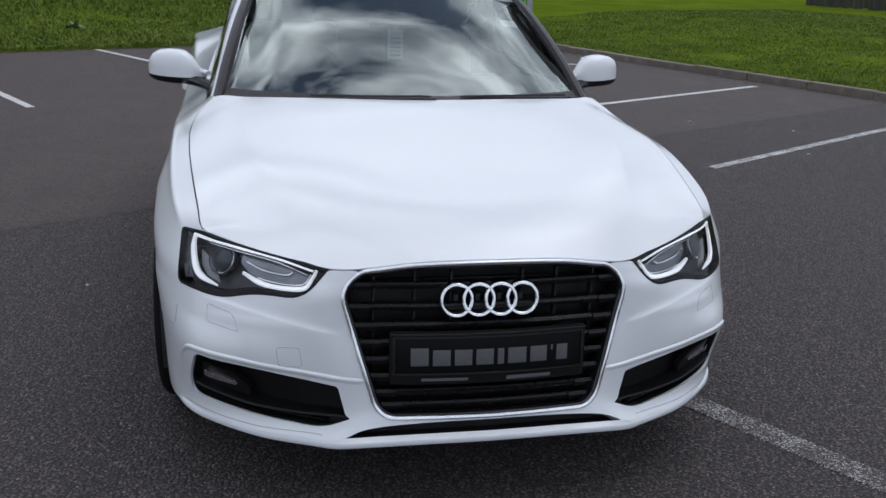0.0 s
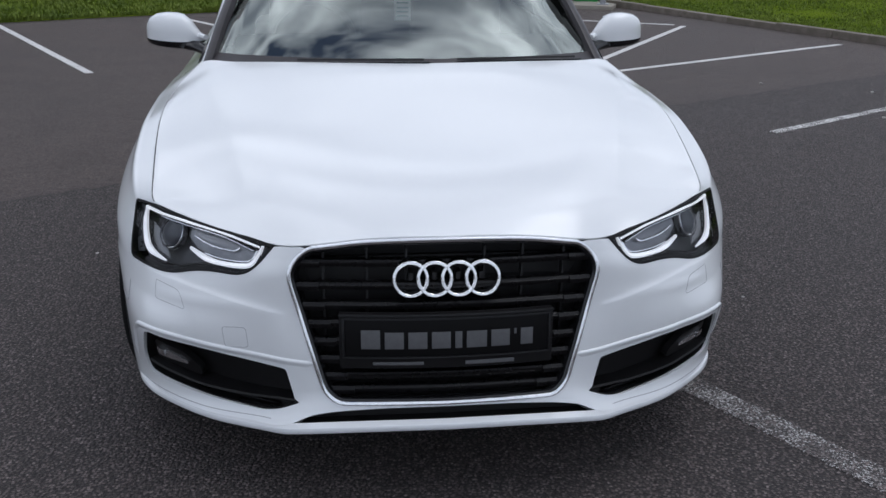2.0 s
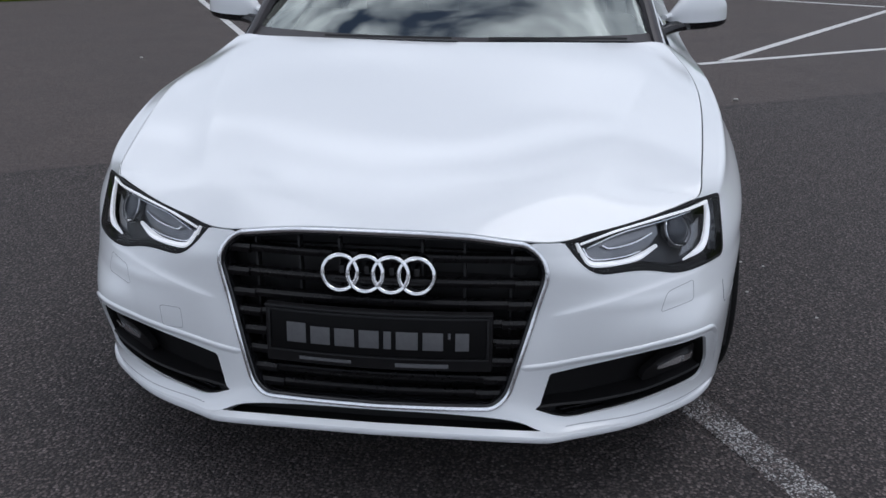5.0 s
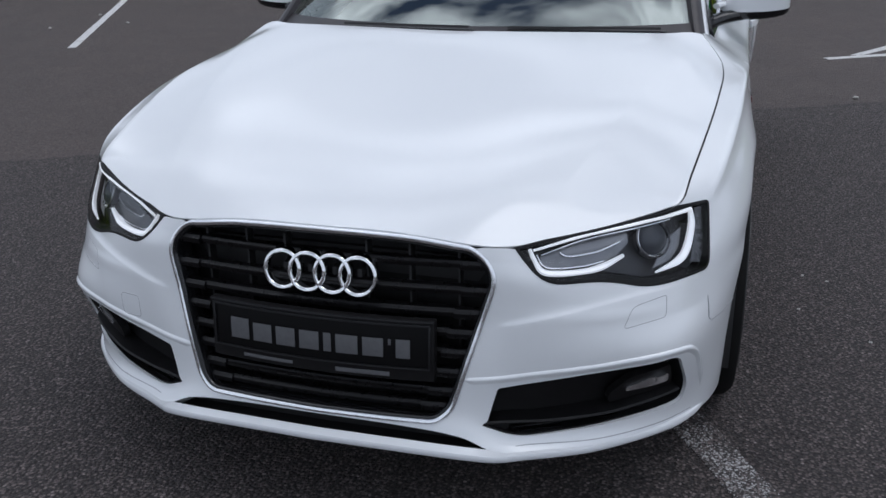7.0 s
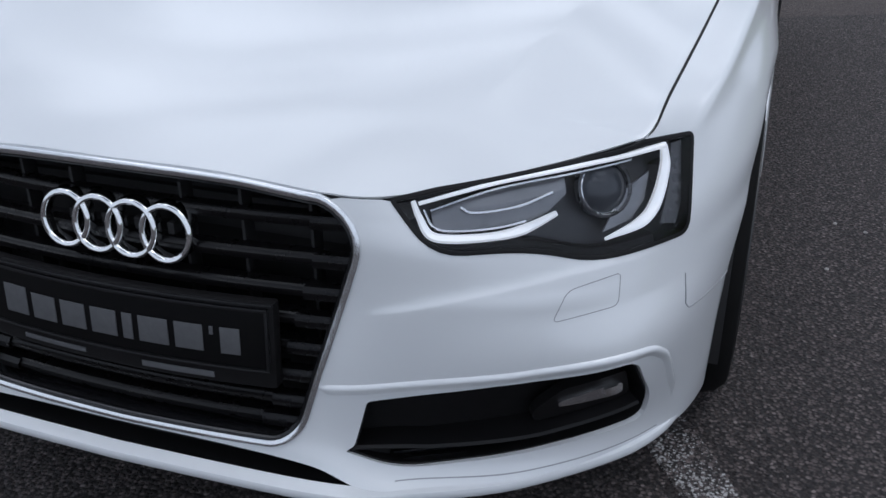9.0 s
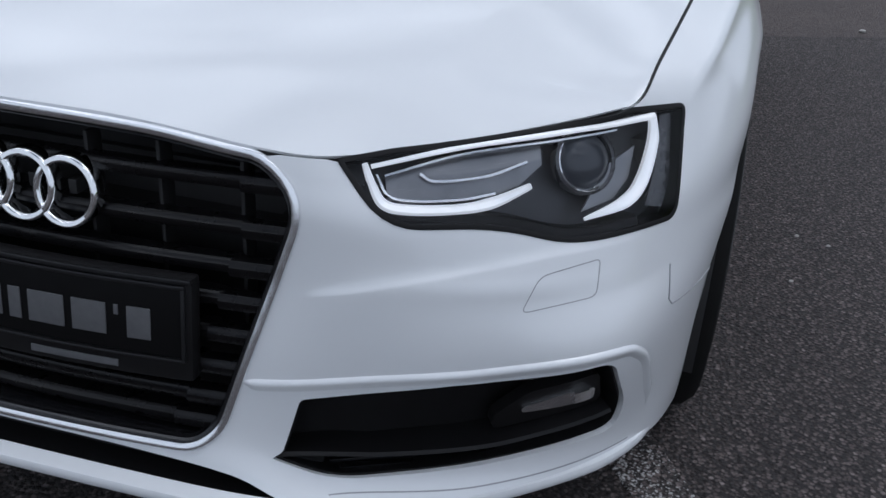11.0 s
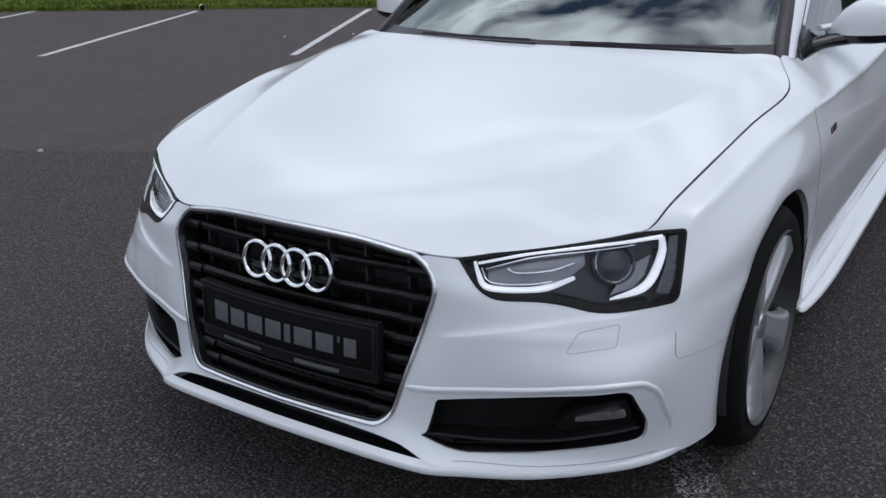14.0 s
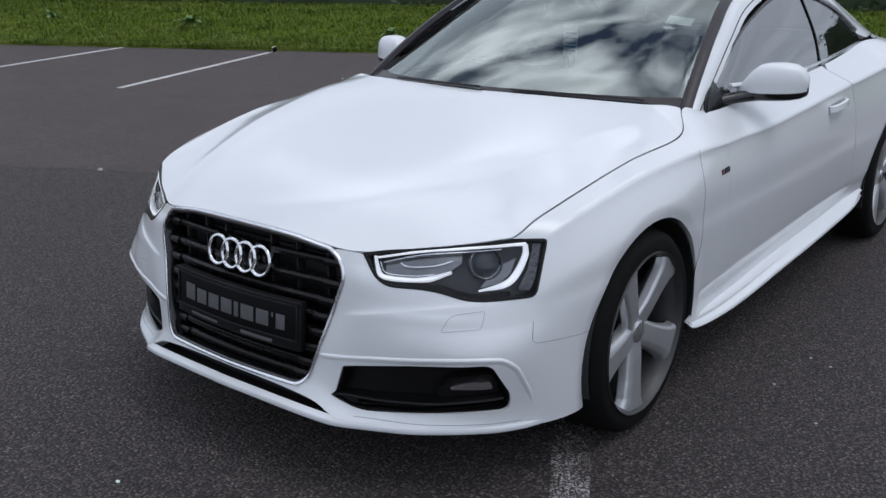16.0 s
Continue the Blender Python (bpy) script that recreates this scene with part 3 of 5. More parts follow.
# doors and rear quarters
door_rear = flank.find(even([(.90, 2.85, .309), (.915, 2.90, .55), (.92, 2.86, .72), (.895, 2.80, .88), (.80, 2.74, .96)], .03))
gap_u = .003
door_outline = ([(p[0] + gap_u, p[1]) for p in door_cut] + v_line(U_DOOR + .03, float(door_rear[-1][0]) - gap_u, V_TOP, 30)
                + [(p[0] - gap_u, p[1]) for p in door_rear[::-1]] + [tuple(p) for p in flank.find(even([(.90, 2.84, .305), (.902, 1.43, .230)], .05))])
door = part("door", panel(flank, door_outline, step=.035, thick=.02), PAINT, car)
arch_back = [flank.find([p], (1, 2))[0] for p in arch_curve(ARCH_R, -60, 200, 40)]
arch_back = [p for p in arch_back if p[1] > 0.02]
quarter_outline = ([(p[0] + gap_u, p[1]) for p in door_rear] + v_line(float(door_rear[-1][0]) + .05, 15.0, V_TOP, 40) + [(15.0, v) for v in np.linspace(8.8, .2, 12)]
                   + v_line(14.95, float(arch_back[0][0]) + .02, 0.05, 16) + [tuple(p) for p in arch_back] + [tuple(p) for p in flank.find(even([(.91, 3.19, .335), (.902, 2.90, .310)], .05))])
quarter = part("rear_quarter", panel(flank, quarter_outline, step=.04, thick=.02), PAINT, car)
quarter_twin = flipped(quarter, car)

# ---- bonnet ----
HOOD = [[(0, .004, .700), (.20, .016, .694), (.37, .042, .671), (.46, .084, .669), (.60, .170, .690), (.752, .283, .716)],
        [(0, .080, .730), (.20, .090, .728), (.37, .118, .717), (.475, .160, .714), (.62, .235, .721), (.757, .330, .725)],
        [(0, .220, .772), (.22, .226, .772), (.41, .246, .767), (.515, .275, .757), (.65, .325, .755), (.766, .400, .744)],
        [(0, .480, .836), (.24, .484, .837), (.45, .495, .833), (.568, .505, .823), (.69, .525, .812), (.785, .55, .781)],
        [(0, .80, .902), (.25, .80, .902), (.48, .805, .898), (.640, .81, .884), (.735, .82, .867), (.803, .83, .820)],
        [(0, 1.02, .944), (.25, 1.03, .943), (.50, 1.05, .938), (.675, 1.09, .920), (.755, 1.125, .900), (.816, 1.16, .856)],
        [(0, 1.115, .960), (.25, 1.135, .958), (.50, 1.19, .953), (.62, 1.238, .949), (.70, 1.283, .943), (.757, 1.317, .935)]]
for r, u in zip(HOOD, (5.02, 5.4, 5.8, 6.4, 7.05, 7.98, 8.97)):
    r[5] = tuple(flank.at(u, V_TOP)[0] + np.array((-.0045, -.001, .003)))
# even out the dome between its edges: one low polynomial in x squared and y
net = np.array(HOOD)[:, :4].reshape(-1, 3)


def dome_terms(p):
    return np.stack([(p[:, 0] / .8) ** (2 * i) * p[:, 1] ** j for i in range(3) for j in range(5 - i)], 1)


dome = np.linalg.lstsq(dome_terms(net), net[:, 2], rcond=None)[0]
HOOD = [r if k == 0 else [(x, y, float((dome_terms(np.array([(x, y, z)])) @ dome)[0])) for x, y, z in r[:4]] + r[4:] for k, r in enumerate(HOOD)]


def bonnet_relief(p):
    """A crease from each lamp's inner end back over the bonnet, with a slight hollow outside of it."""
    x, y = np.abs(p[:, 0]), p[:, 1]
    s = x - np.interp(y, (.10, .28, .45, .63, .8, 1.0, 1.12), (.466, .514, .555, .602, .640, .682, .712))
    wide = np.maximum(np.interp(y, (.1, .3, .8, 1.1), (.16, .24, .17, .10)), .05)
    soft = .5 * (s + np.sqrt(s * s + .000036))
    dip = soft * np.maximum(1 - soft / wide, 0)
    return -(.20 * dip * ramp_up(y, .10, .36) * (1 - .8 * ramp_up(y, .75, 1.15)))[:, None] * np.array((0, 0, 1.0))


bonnet_skin = EvenSurface([[(-x, y, z) for x, y, z in r[:0:-1]] + r for r in HOOD], False, bonnet_relief)
# its sides keep an even gap to the wings
side_now, side_due = bonnet_skin.at(np.full(200, 10.0), np.linspace(0, 6, 200)), flank.at(np.linspace(5.02, 8.97, 200), np.full(200, V_TOP)) + np.array((-.0045, 0, .003))


def bonnet_fit(p):
    x, y = np.abs(p[:, 0]), p[:, 1]
    now = np.interp(y, side_now[:, 1], side_now[:, 0])
    near = ramp_up(x, now - .17, now)
    dx = (np.interp(y, side_due[:, 1], side_due[:, 0]) - now) * near * np.sign(p[:, 0])
    dz = (np.interp(y, side_due[:, 1], side_due[:, 2]) - np.interp(y, side_now[:, 1], side_now[:, 2])) * near
    return bonnet_relief(p) + np.stack([dx, 0 * dx, dz], 1)


bonnet_skin.relief = bonnet_fit
bonnet_outline = v_line(0, 10, 0, 90) + [(10, v) for v in np.linspace(.1, 5.9, 60)] + [(9.95, 5.97)] + v_line(9.8, .2, 6, 70) + [(.05, 5.97)] + [(0, v) for v in np.linspace(5.9, .1, 60)]
bonnet = part("bonnet", panel(bonnet_skin, bonnet_outline, step=.022, thick=.007, edge=.003), PAINT, car)
# dark gutter below the gaps round the bonnet
gutter = spline([(.766, .36, .712)] + [(x, y + .004, z - .026) for x, y, z in ROW_TOP[6:9]] + [(.757, 1.30, .900)], 40)
pair("gap_seal", (sweep(gutter, [(-.03, -.012), (.03, -.012), (.03, -.004), (-.03, -.004)])), DEEP_BLACK, car)
bonnet_edge = bonnet_skin.at(np.full(70, 10.0), np.linspace(.35, 5.9, 70)) + np.array((.0022, 0, -.0065))
# black strip laid in the side gap in place of its shade
pair("bonnet_gap", sweep(bonnet_edge, [(-.0026, -.004), (.0026, -.004), (.0026, .001), (-.0026, .001)], False, (.35, 0, 1)), DEEP_BLACK, car)
front_gutter = spline([(x, y + .040, z - .018) for x, y, z in ROW_TOP[:3]] + [(.425, .10, .645)], 30)
pair("gap_seal", (sweep(front_gutter, [(-.02, -.004), (.02, -.004), (.02, .004), (-.02, .004)])), MATT_BLACK, car)
front_edge = bonnet_skin.at(np.linspace(1.2, 8.8, 60), np.zeros(60)) + np.array((0, .006, -.0075))
# black strip under the front edge, painting the shade of the gap there
part("front_gap", sweep(front_edge, [(-.012, -.006), (.004, -.006), (.004, .002), (-.012, .002)]), DEEP_BLACK, car)
# inner wings, so that no daylight shows through the gaps
part("inner_structure", block(-.80, .80, .33, 1.36, .34, .66, .02), MATT_BLACK, car)
part("inner_structure", block(-.36, .36, .10, .40, .24, .62, .02), MATT_BLACK, car)
part("floor_pan", block(-.80, .80, 1.16, 3.15, .20, .42, .02), MATT_BLACK, car)
part("floor_pan", block(-.78, .78, 3.92, 4.35, .32, .80, .05), MATT_BLACK, car)

# ---- grille ----
grille_ring = np.array([flank.at(*p)[0] for p in grille_uv])
ring_n = flank_normals(grille_uv)
loop = np.concatenate([grille_ring, (grille_ring * (-1, 1, 1))[::-1][1:-1]])
loop_n = np.concatenate([ring_n, (ring_n * (-1, 1, 1))[::-1][1:-1]])
surround = part("grille", sweep(loop, [(-.003, -.05), (-.003, .0012), (-.0008, .0042), (.0040, .0050), (.0085, .0030), (.0098, -.05)], True, loop_n), CHROME, car, "gloss black grille in a chrome surround")
part("inner_edge", sweep(loop + loop_n * -.004, [(.009, -.05), (.009, -.002), (.014, .000), (.016, -.004), (.016, -.05)], True, loop_n), GLOSS_BLACK, surround)


def grille_half(z):
    """Half the grille's inner width at a height."""
    s = [(b[0] - a[0]) * (z - a[2]) / (b[2] - a[2]) + a[0] for a, b in zip(grille_ring[:-1], grille_ring[1:]) if (a[2] - z) * (b[2] - z) <= 0 and a[2] != b[2]]
    return max(s) - .016


def grille_y(x, z):
    return np.interp(z, (.27, .69), (-.062, -.002)) + .20 * x * x


back_wall = bmesh.new()
ring_back = [back_wall.verts.new((p[0] * .99, p[1] + .085, p[2])) for p in loop]
back_wall.faces.new(ring_back)
part("backing", back_wall, DEEP_BLACK, surround)
SLAT = [(-.020, -.006), (.0, -.010), (.008, -.008), (.0112, -.002), (.0104, .0035), (.0065, .0062), (.0060, .0078), (.003, .0098), (-.020, .008)]
for z in (.625, .566, .515, .469, .423, .377, .332, .296):
    half = grille_half(z)
    line = [(x, grille_y(x, z) + .032, z) for x in np.linspace(-half + .050, half - .050, 25)]
    part("slat", sweep(line, SLAT), SLAT_BLACK, surround)
    for side in (-1, 1):
        line = [(side * x, grille_y(x, z) + .026, z - .001) for x in np.linspace(half - .056, half + .012, 6)[::side]]
        part("slat_end", sweep(line, [(a * .95, b * 1.12) for a, b in SLAT]), SLAT_BLACK, surround)
for x in (-.31, -.20, -.10, .10, .20, .31):
    part("upright", block(x - .003, x + .003, .03 + .2 * x * x, .06 + .2 * x * x, .30, .66, .002), MATT_BLACK, surround)

# four joined rings
badge = part("badge", bmesh.new(), BRIGHT, surround, "four interlocking chrome rings")
for i in range(4):
    cx = -.0915 + .061 * i
    bm = bmesh.new()
    prof = [(.0366, -.016), (.0368, -.002), (.0376, .0012), (.0396, .0030), (.0440, .0030), (.0462, .0012), (.0472, -.002), (.0474, -.016)]
    rings = []
    for k in range(64):
        a = 2 * math.pi * k / 64
        rings.append([bm.verts.new((cx + r * math.cos(a), -.009 + .16 * cx * cx - h + .20 * r * math.sin(a), .590 + r * math.sin(a))) for r, h in prof])
    for k in range(64):
        for j in range(8):
            bm.faces.new([rings[k][j], rings[k][(j + 1) % 8], rings[(k + 1) % 64][(j + 1) % 8], rings[(k + 1) % 64][j]])
    bmesh.ops.recalc_face_normals(bm, faces=bm.faces)
    part("ring", bm, BRIGHT, badge)
for cx in (-.09, -.03, .03, .09):
    part("stud", block(cx - .006, cx + .006, .010, .05, .580, .600, .002), MATT_BLACK, badge)

# plate holder in the grille, with plain bars for its print


def plate_y(x, z):
    return -.052 + .27 * x * x + (z - .43) * .08


def curved_slab(x0, x1, z0, z1, front, depth, bevel=.004):
    bm = block(x0, x1, 0, depth, z0, z1, bevel)
    bmesh.ops.bisect_plane(bm, geom=bm.verts[:] + bm.edges[:] + bm.faces[:], plane_co=(0, 0, 0), plane_no=(1, 0, 0))
    for k in range(1, 6):
        for s in (-1, 1):
            x = s * k * .048
            if x0 + .01 < x < x1 - .01:
                bmesh.ops.bisect_plane(bm, geom=bm.verts[:] + bm.edges[:] + bm.faces[:], plane_co=(x, 0, 0), plane_no=(1, 0, 0))
    for v in bm.verts:
        v.co.y += plate_y(v.co.x, v.co.z) + front
    return bm


plate = thing("licence_plate", "black dealer plate with pale lettering bars in a holder", "number plate")
part("holder", curved_slab(-.274, .274, .363, .508, .003, .022, .006), DEEP_BLACK, plate)
for z0, z1, x0, x1 in ((.494, .4995, -.266, .266), (.3925, .396, -.266, .266), (.396, .494, -.266, -.261), (.396, .494, .261, .266), (.503, .508, -.274, .274)):
    part("rim", curved_slab(x0, x1, z0, z1, -.0022, .006, .0012), PLATE_RIM, plate)
part("plate_face", curved_slab(-.2605, .2605, .3965, .4935, .001, .006, .002), PLATE, plate)
# plain bars in place of each letter
x = -.2235
for i, w in enumerate((.056, .056, .056, .056, .026, .060, .056, .014, .040)):
    h0, h1 = (.418, .462) if i != 7 else (.448, .462)
    h1 += .006 if i == 0 else 0
    part("letter_bar", curved_slab(x + .004, x + w - .004, h0, h1, -.0006, .002, .0008), PRINT, plate)
    x += w + .0034
part("small_print_bar", curved_slab(-.190, -.062, .374, .382, .0016, .002, .0004), PRINT, plate)
part("small_print_bar", curved_slab(.045, .172, .372, .382, .0016, .002, .0004), PRINT, plate)

# ---- front lip and lower slot ----
LIP = [(0, -.104, .226), (.18, -.100, .226), (.32, -.090, .222), (.400, -.068, .211), (.432, -.047, .203), (.47, -.024, .200), (.62, .055, .199), (.76, .180, .197), (.822, .267, .197), (.850, .346, .196), (.868, .424, .194)]
lip_path = np.concatenate([(spline(LIP, 60) * (-1, 1, 1))[::-1][:-1], spline(LIP, 60)])
part("front_lip", sweep(lip_path, [(-.020, -.012), (.0, -.012), (.0045, -.010), (.0065, -.006), (.0065, .001), (.0045, .0055), (-.006, .0085), (-.018, .010)]), PAINT, car)
slot = [(x * .97, y + .085, z + .012) for x, y, z in LIP[:5]]
slot_path = np.concatenate([(spline(slot, 20) * (-1, 1, 1))[::-1][:-1], spline(slot, 20)])
floor_path = slot_path + np.array((0, -.030, -.022))
# black pieces added behind the lip to close the slot and keep it dark
part("slot_floor", sweep(floor_path, [(-.05, -.004), (.042, -.004), (.042, .004), (-.05, .004)]), DEEP_BLACK, car)
part("slot_grille", sweep(slot_path, [(-.05, -.02), (.010, -.02), (.010, .035), (-.05, .035)]), MATT_BLACK, car)
part("undertray", block(-.58, .58, .17, .80, .205, .23, .01), MATT_BLACK, car)

# ---- side intakes ----
FLANGE = [(.334, .374), (.40, .378), (.46, .385), (.60, .402), (.776, .418), (.822, .396), (.836, .33), (.840, .27), (.834, .21)]
flange_uv = flank.find(spline(FLANGE, 70), (0, 2), 6.4)
fl_pts, fl_n = flank.at(flange_uv[:, 0], flange_uv[:, 1]), flank_normals(flange_uv)
intake_pts, intake_n = np.array([flank.at(*p)[0] for p in intake_uv]), flank_normals(intake_uv)
flange_bm = sweep(fl_pts, [(-.008, -.006), (-.0055, .0006), (-.003, .0036), (.000, .0048), (.003, .0044), (.007, .0020), (.012, -.0004), (.014, -.008)], False, fl_n)
flange_bm.verts.ensure_lookup_table()
for i, (p_, n_) in enumerate(zip(fl_pts, fl_n)):
    f = min(1, i / 3 + .2) * min(1, (len(fl_pts) - 1 - i) / 14)
    for k in range(8):
        flange_bm.verts[8 * i + k].co -= Vector(n_) * (.010 * (1 - f))
trim = part("intake_flange", flange_bm, PAINT, car)
flipped(trim, car)
intake = part("intake_grille", sweep(intake_pts - intake_n * .012, [(-.002, -.11), (-.002, .0), (.004, .004), (.006, -.11)], True, intake_n), DEEP_BLACK, car, "matt black lower side intake")
mesh_back = bmesh.new()
mesh_back.faces.new([mesh_back.verts.new(p - n_ * .055 + np.array((0, .01, 0))) for p, n_ in zip(intake_pts, intake_n)])
bmesh.ops.triangulate(mesh_back, faces=mesh_back.faces)
part("backing", mesh_back, DEEP_BLACK, intake)
shelf_uv = flank.find(even([(.386, .268), (.50, .262), (.66, .266), (.798, .285)], .02), (0, 2), 6.4)
sh = flank.at(shelf_uv[:, 0], shelf_uv[:, 1]) - flank_normals(shelf_uv) * .012
part("shelf", sweep(sh, [(-.004, -.05), (-.004, .004), (0, .008), (.004, .004), (.006, -.05)], False, flank_normals(shelf_uv)), DEEP_BLACK, intake)
for z0 in (.243, .253):
    uv_ = flank.find(even([(.45, z0 - .008), (.60, z0 - .004), (.78, z0 + .012)], .03), (0, 2), 6.4)
    part("mesh_bar", sweep(flank.at(uv_[:, 0], uv_[:, 1]) - flank_normals(uv_) * .03, [(-.002, -.01), (-.002, .004), (.002, .004), (.002, -.01)], False, flank_normals(uv_)), GLOSS_BLACK, intake)
fog_uv = on_flank(rounded([(.655, .300), (.70, .340), (.792, .356), (.796, .300), (.79, .290), (.655, .276)], .012), (0, 2), .015)
fog_cover = part("fog_lamp_cover", panel(flank, fog_uv, step=.03, thick=.02, lift=-.026), DEEP_BLACK, intake)
lit_uv = on_flank(rounded([(.690, .314), (.745, .330), (.784, .332), (.784, .306), (.745, .304), (.690, .304)], .006), (0, 2), .01)
part("fog_lamp", panel(flank, lit_uv, step=.02, thick=.01, lift=-.0215), FOG_GLASS, fog_cover, "small clear fog lamp")
bolt_uv = on_flank(rounded([(.756, .332), (.776, .334), (.776, .312), (.756, .310)], .002), (0, 2), .006)
part("fog_bulb", panel(flank, bolt_uv, step=.01, thick=.01, lift=-.017), CHROME, fog_cover)
flipped(intake, car)

# washer covers, towing cover and seam lines in the bumper


def flank_line(points, axes=(0, 1, 2), closed=True, width=.0007, lift=-.0004):
    uv_ = flank.find(even(points, .01, closed), axes, 6.4)
    return sweep(flank.at(uv_[:, 0], uv_[:, 1]) + flank_normals(uv_) * lift, [(-width, -.002), (width, -.002), (width, .0007), (-width, .0007)], closed, flank_normals(uv_))


washer = rounded([(.664, .104, .480), (.690, .114, .531), (.752, .182, .538), (.748, .169, .489)], [.012, .014, .008, .012])
cover = part("washer_cover", flank_line(washer), SEAM, car)
flipped(cover, car)
tow = rounded([(-.510, .458), (-.572, .455), (-.565, .402), (-.505, .405)], .01) * (-1, 1)
tow_uv_bm = flank_line(tow, (0, 2))
for v in tow_uv_bm.verts:
    v.co.x = -v.co.x
bmesh.ops.reverse_faces(tow_uv_bm, faces=tow_uv_bm.faces)
part("towing_cover", tow_uv_bm, SEAM, car)
lip_line = part("lip_seam", flank_line([(.455, .2165), (.55, .2150), (.66, .2135), (.76, .2120), (.822, .2115)], (0, 2), closed=False, width=.0011), SEAM, car)
flipped(lip_line, car)
seam_line = part("bumper_seam", flank_line(seam[1:], closed=False, width=.0006), SEAM, car)
flipped(seam_line, car)
cut_line = part("door_seam", flank_line([(.90, 1.414, .236), (.905, 1.395, .45), (.915, 1.385, .62), (.905, 1.375, .79), (.872, 1.385, .842)], closed=False, width=.0008), DEEP_BLACK, car)
flipped(cut_line, car)

# ---- headlamps ----
lamp = part("headlamp", panel(flank, lamp_uv, step=.02, thick=.004, lift=.001), LENS, car, "clear headlamp with a lit white light guide")
lamp_xyz, lamp_n = flank.at(lamp_uv[:, 0], lamp_uv[:, 1]), flank_normals(lamp_uv)
part("gasket", sweep(lamp_xyz, [(-.002, -.03), (-.002, .0005), (.002, .0014), (.005, .0008), (.006, -.02)], True, lamp_n), DEEP_BLACK, lamp)
c_uv = lamp_uv.mean(0)
part("housing", panel(flank, c_uv + (lamp_uv - c_uv) * .985, step=.03, thick=.002, lift=-.046), LAMP_DARK, lamp)
part("bezel", sweep(lamp_xyz - lamp_n * .004, [(-.004, -.05), (-.004, -.003), (.0005, -.003), (.001, -.05)], True, lamp_n), DEEP_BLACK, lamp)


k_low = [i for i in range(len(lamp_uv)) if lamp_xyz[i][2] < .64]
k_low = [i for i in k_low if lamp_xyz[i][0] < .80]
low_path, low_n = lamp_xyz[k_low] - lamp_n[k_low] * .004, lamp_n[k_low]
part("lower_border", sweep(low_path, [(.0, -.03), (.0, .0), (.016, -.001), (.020, -.006), (.022, -.03)], False, low_n), DEEP_BLACK, lamp)


def lamp_points(pts, depth):
    uv_ = flank.find(pts)
    return flank.at(uv_[:, 0], uv_[:, 1]) - flank_normals(uv_) * depth, flank_normals(uv_)


def ribbon(path, width, depth, rise=.006, steps=40, taper=None):
    pts, nn = lamp_points(spline(path, steps), depth)
    bm = sweep(pts, [(-width / 2, -rise), (-width / 2, rise * .5), (-width / 4, rise), (width / 4, rise), (width / 2, rise * .5), (width / 2, -rise)], False, nn)
    if taper:
        grow = np.interp(np.linspace(0, 1, steps), np.linspace(0, 1, len(taper)), taper)
        bm.verts.ensure_lookup_table()
        for i in range(steps):
            for k in range(6):
                v = bm.verts[6 * i + k]
                v.co = Vector(pts[i]) + (v.co - Vector(pts[i])) * grow[i]
    return bm


# the light guide: along the top and down the outer side, and a hook along the lower inner edge
OUTER = [(.466, .086, .651), (.56, .146, .670), (.66, .208, .684), (.745, .274, .695), (.784, .316, .697), (.791, .306, .668), (.782, .274, .620), (.764, .244, .596), (.716, .200, .580)]
part("light_guide", ribbon([OUTER[i] for i in (4, 5, 6, 7, 8)], .018, .004, .004, taper=(.7, .95, 1.05, .95, .25)), LIGHT_GUIDE, lamp, "lit white light strip")
part("light_guide", ribbon(OUTER[:5], .0078, .002, .003, taper=(.7, .85, .95, 1.2)), LIGHT_GUIDE, lamp, "lit white light strip")
HOOK = [(.458, .085, .655), (.472, .075, .634), (.490, .068, .613), (.518, .080, .605), (.57, .108, .604), (.61, .133, .610), (.655, .163, .630)]
part("light_guide", ribbon(HOOK, .0135, .006, taper=(.5, .75, 1, 1, .95, 1.1, .6)), LIGHT_GUIDE, lamp, "lit white light strip")
part("trim_strip", ribbon([(x + .008, y, z + .016) for x, y, z in HOOK[1:6]], .004, .010, .003), CHROME, lamp)
part("trim_strip", ribbon([(.484, .088, .642), (.56, .146, .660), (.66, .208, .674), (.740, .270, .685)], .005, .010, .004), LAMP_SILVER, lamp)


def lamp_patch(points, sink, mat, name):
    return part(name, panel(flank, flank.find(even(points, .012, True)), step=.014, thick=.003, lift=-sink, edge=.001), mat, lamp)


lamp_patch([(.486, .090, .643), (.56, .148, .662), (.655, .208, .675), (.668, .190, .652), (.648, .160, .632), (.61, .134, .617), (.52, .082, .615), (.496, .074, .622)], .024, LAMP_GREY, "reflector")
lamp_patch([(.803, .330, .697), (.817, .348, .699), (.823, .312, .610), (.818, .292, .580), (.798, .268, .588), (.808, .300, .640)], .012, LAMP_SHADE, "side_trim")
lamp_patch([(.745, .246, .645), (.782, .285, .668), (.778, .262, .628), (.760, .236, .604), (.722, .200, .592)], .018, LAMP_GREY, "lower_reflector")
part("trim_strip", ribbon([(.528, .100, .652), (.545, .112, .638), (.60, .148, .640), (.645, .180, .655)], .0045, .016, .002), CHROME, lamp)
lp, ln = lamp_points([(.716, .232, .652)], .026)
ball = bmesh.new()
bmesh.ops.create_uvsphere(ball, u_segments=32, v_segments=20, radius=.039)
turn = Vector(ln[0]).to_track_quat("Z", "Y").to_matrix().to_4x4()
bmesh.ops.transform(ball, matrix=Matrix.Translation(lp[0]) @ turn @ Matrix.Diagonal((1, 1, .55, 1)), verts=ball.verts)
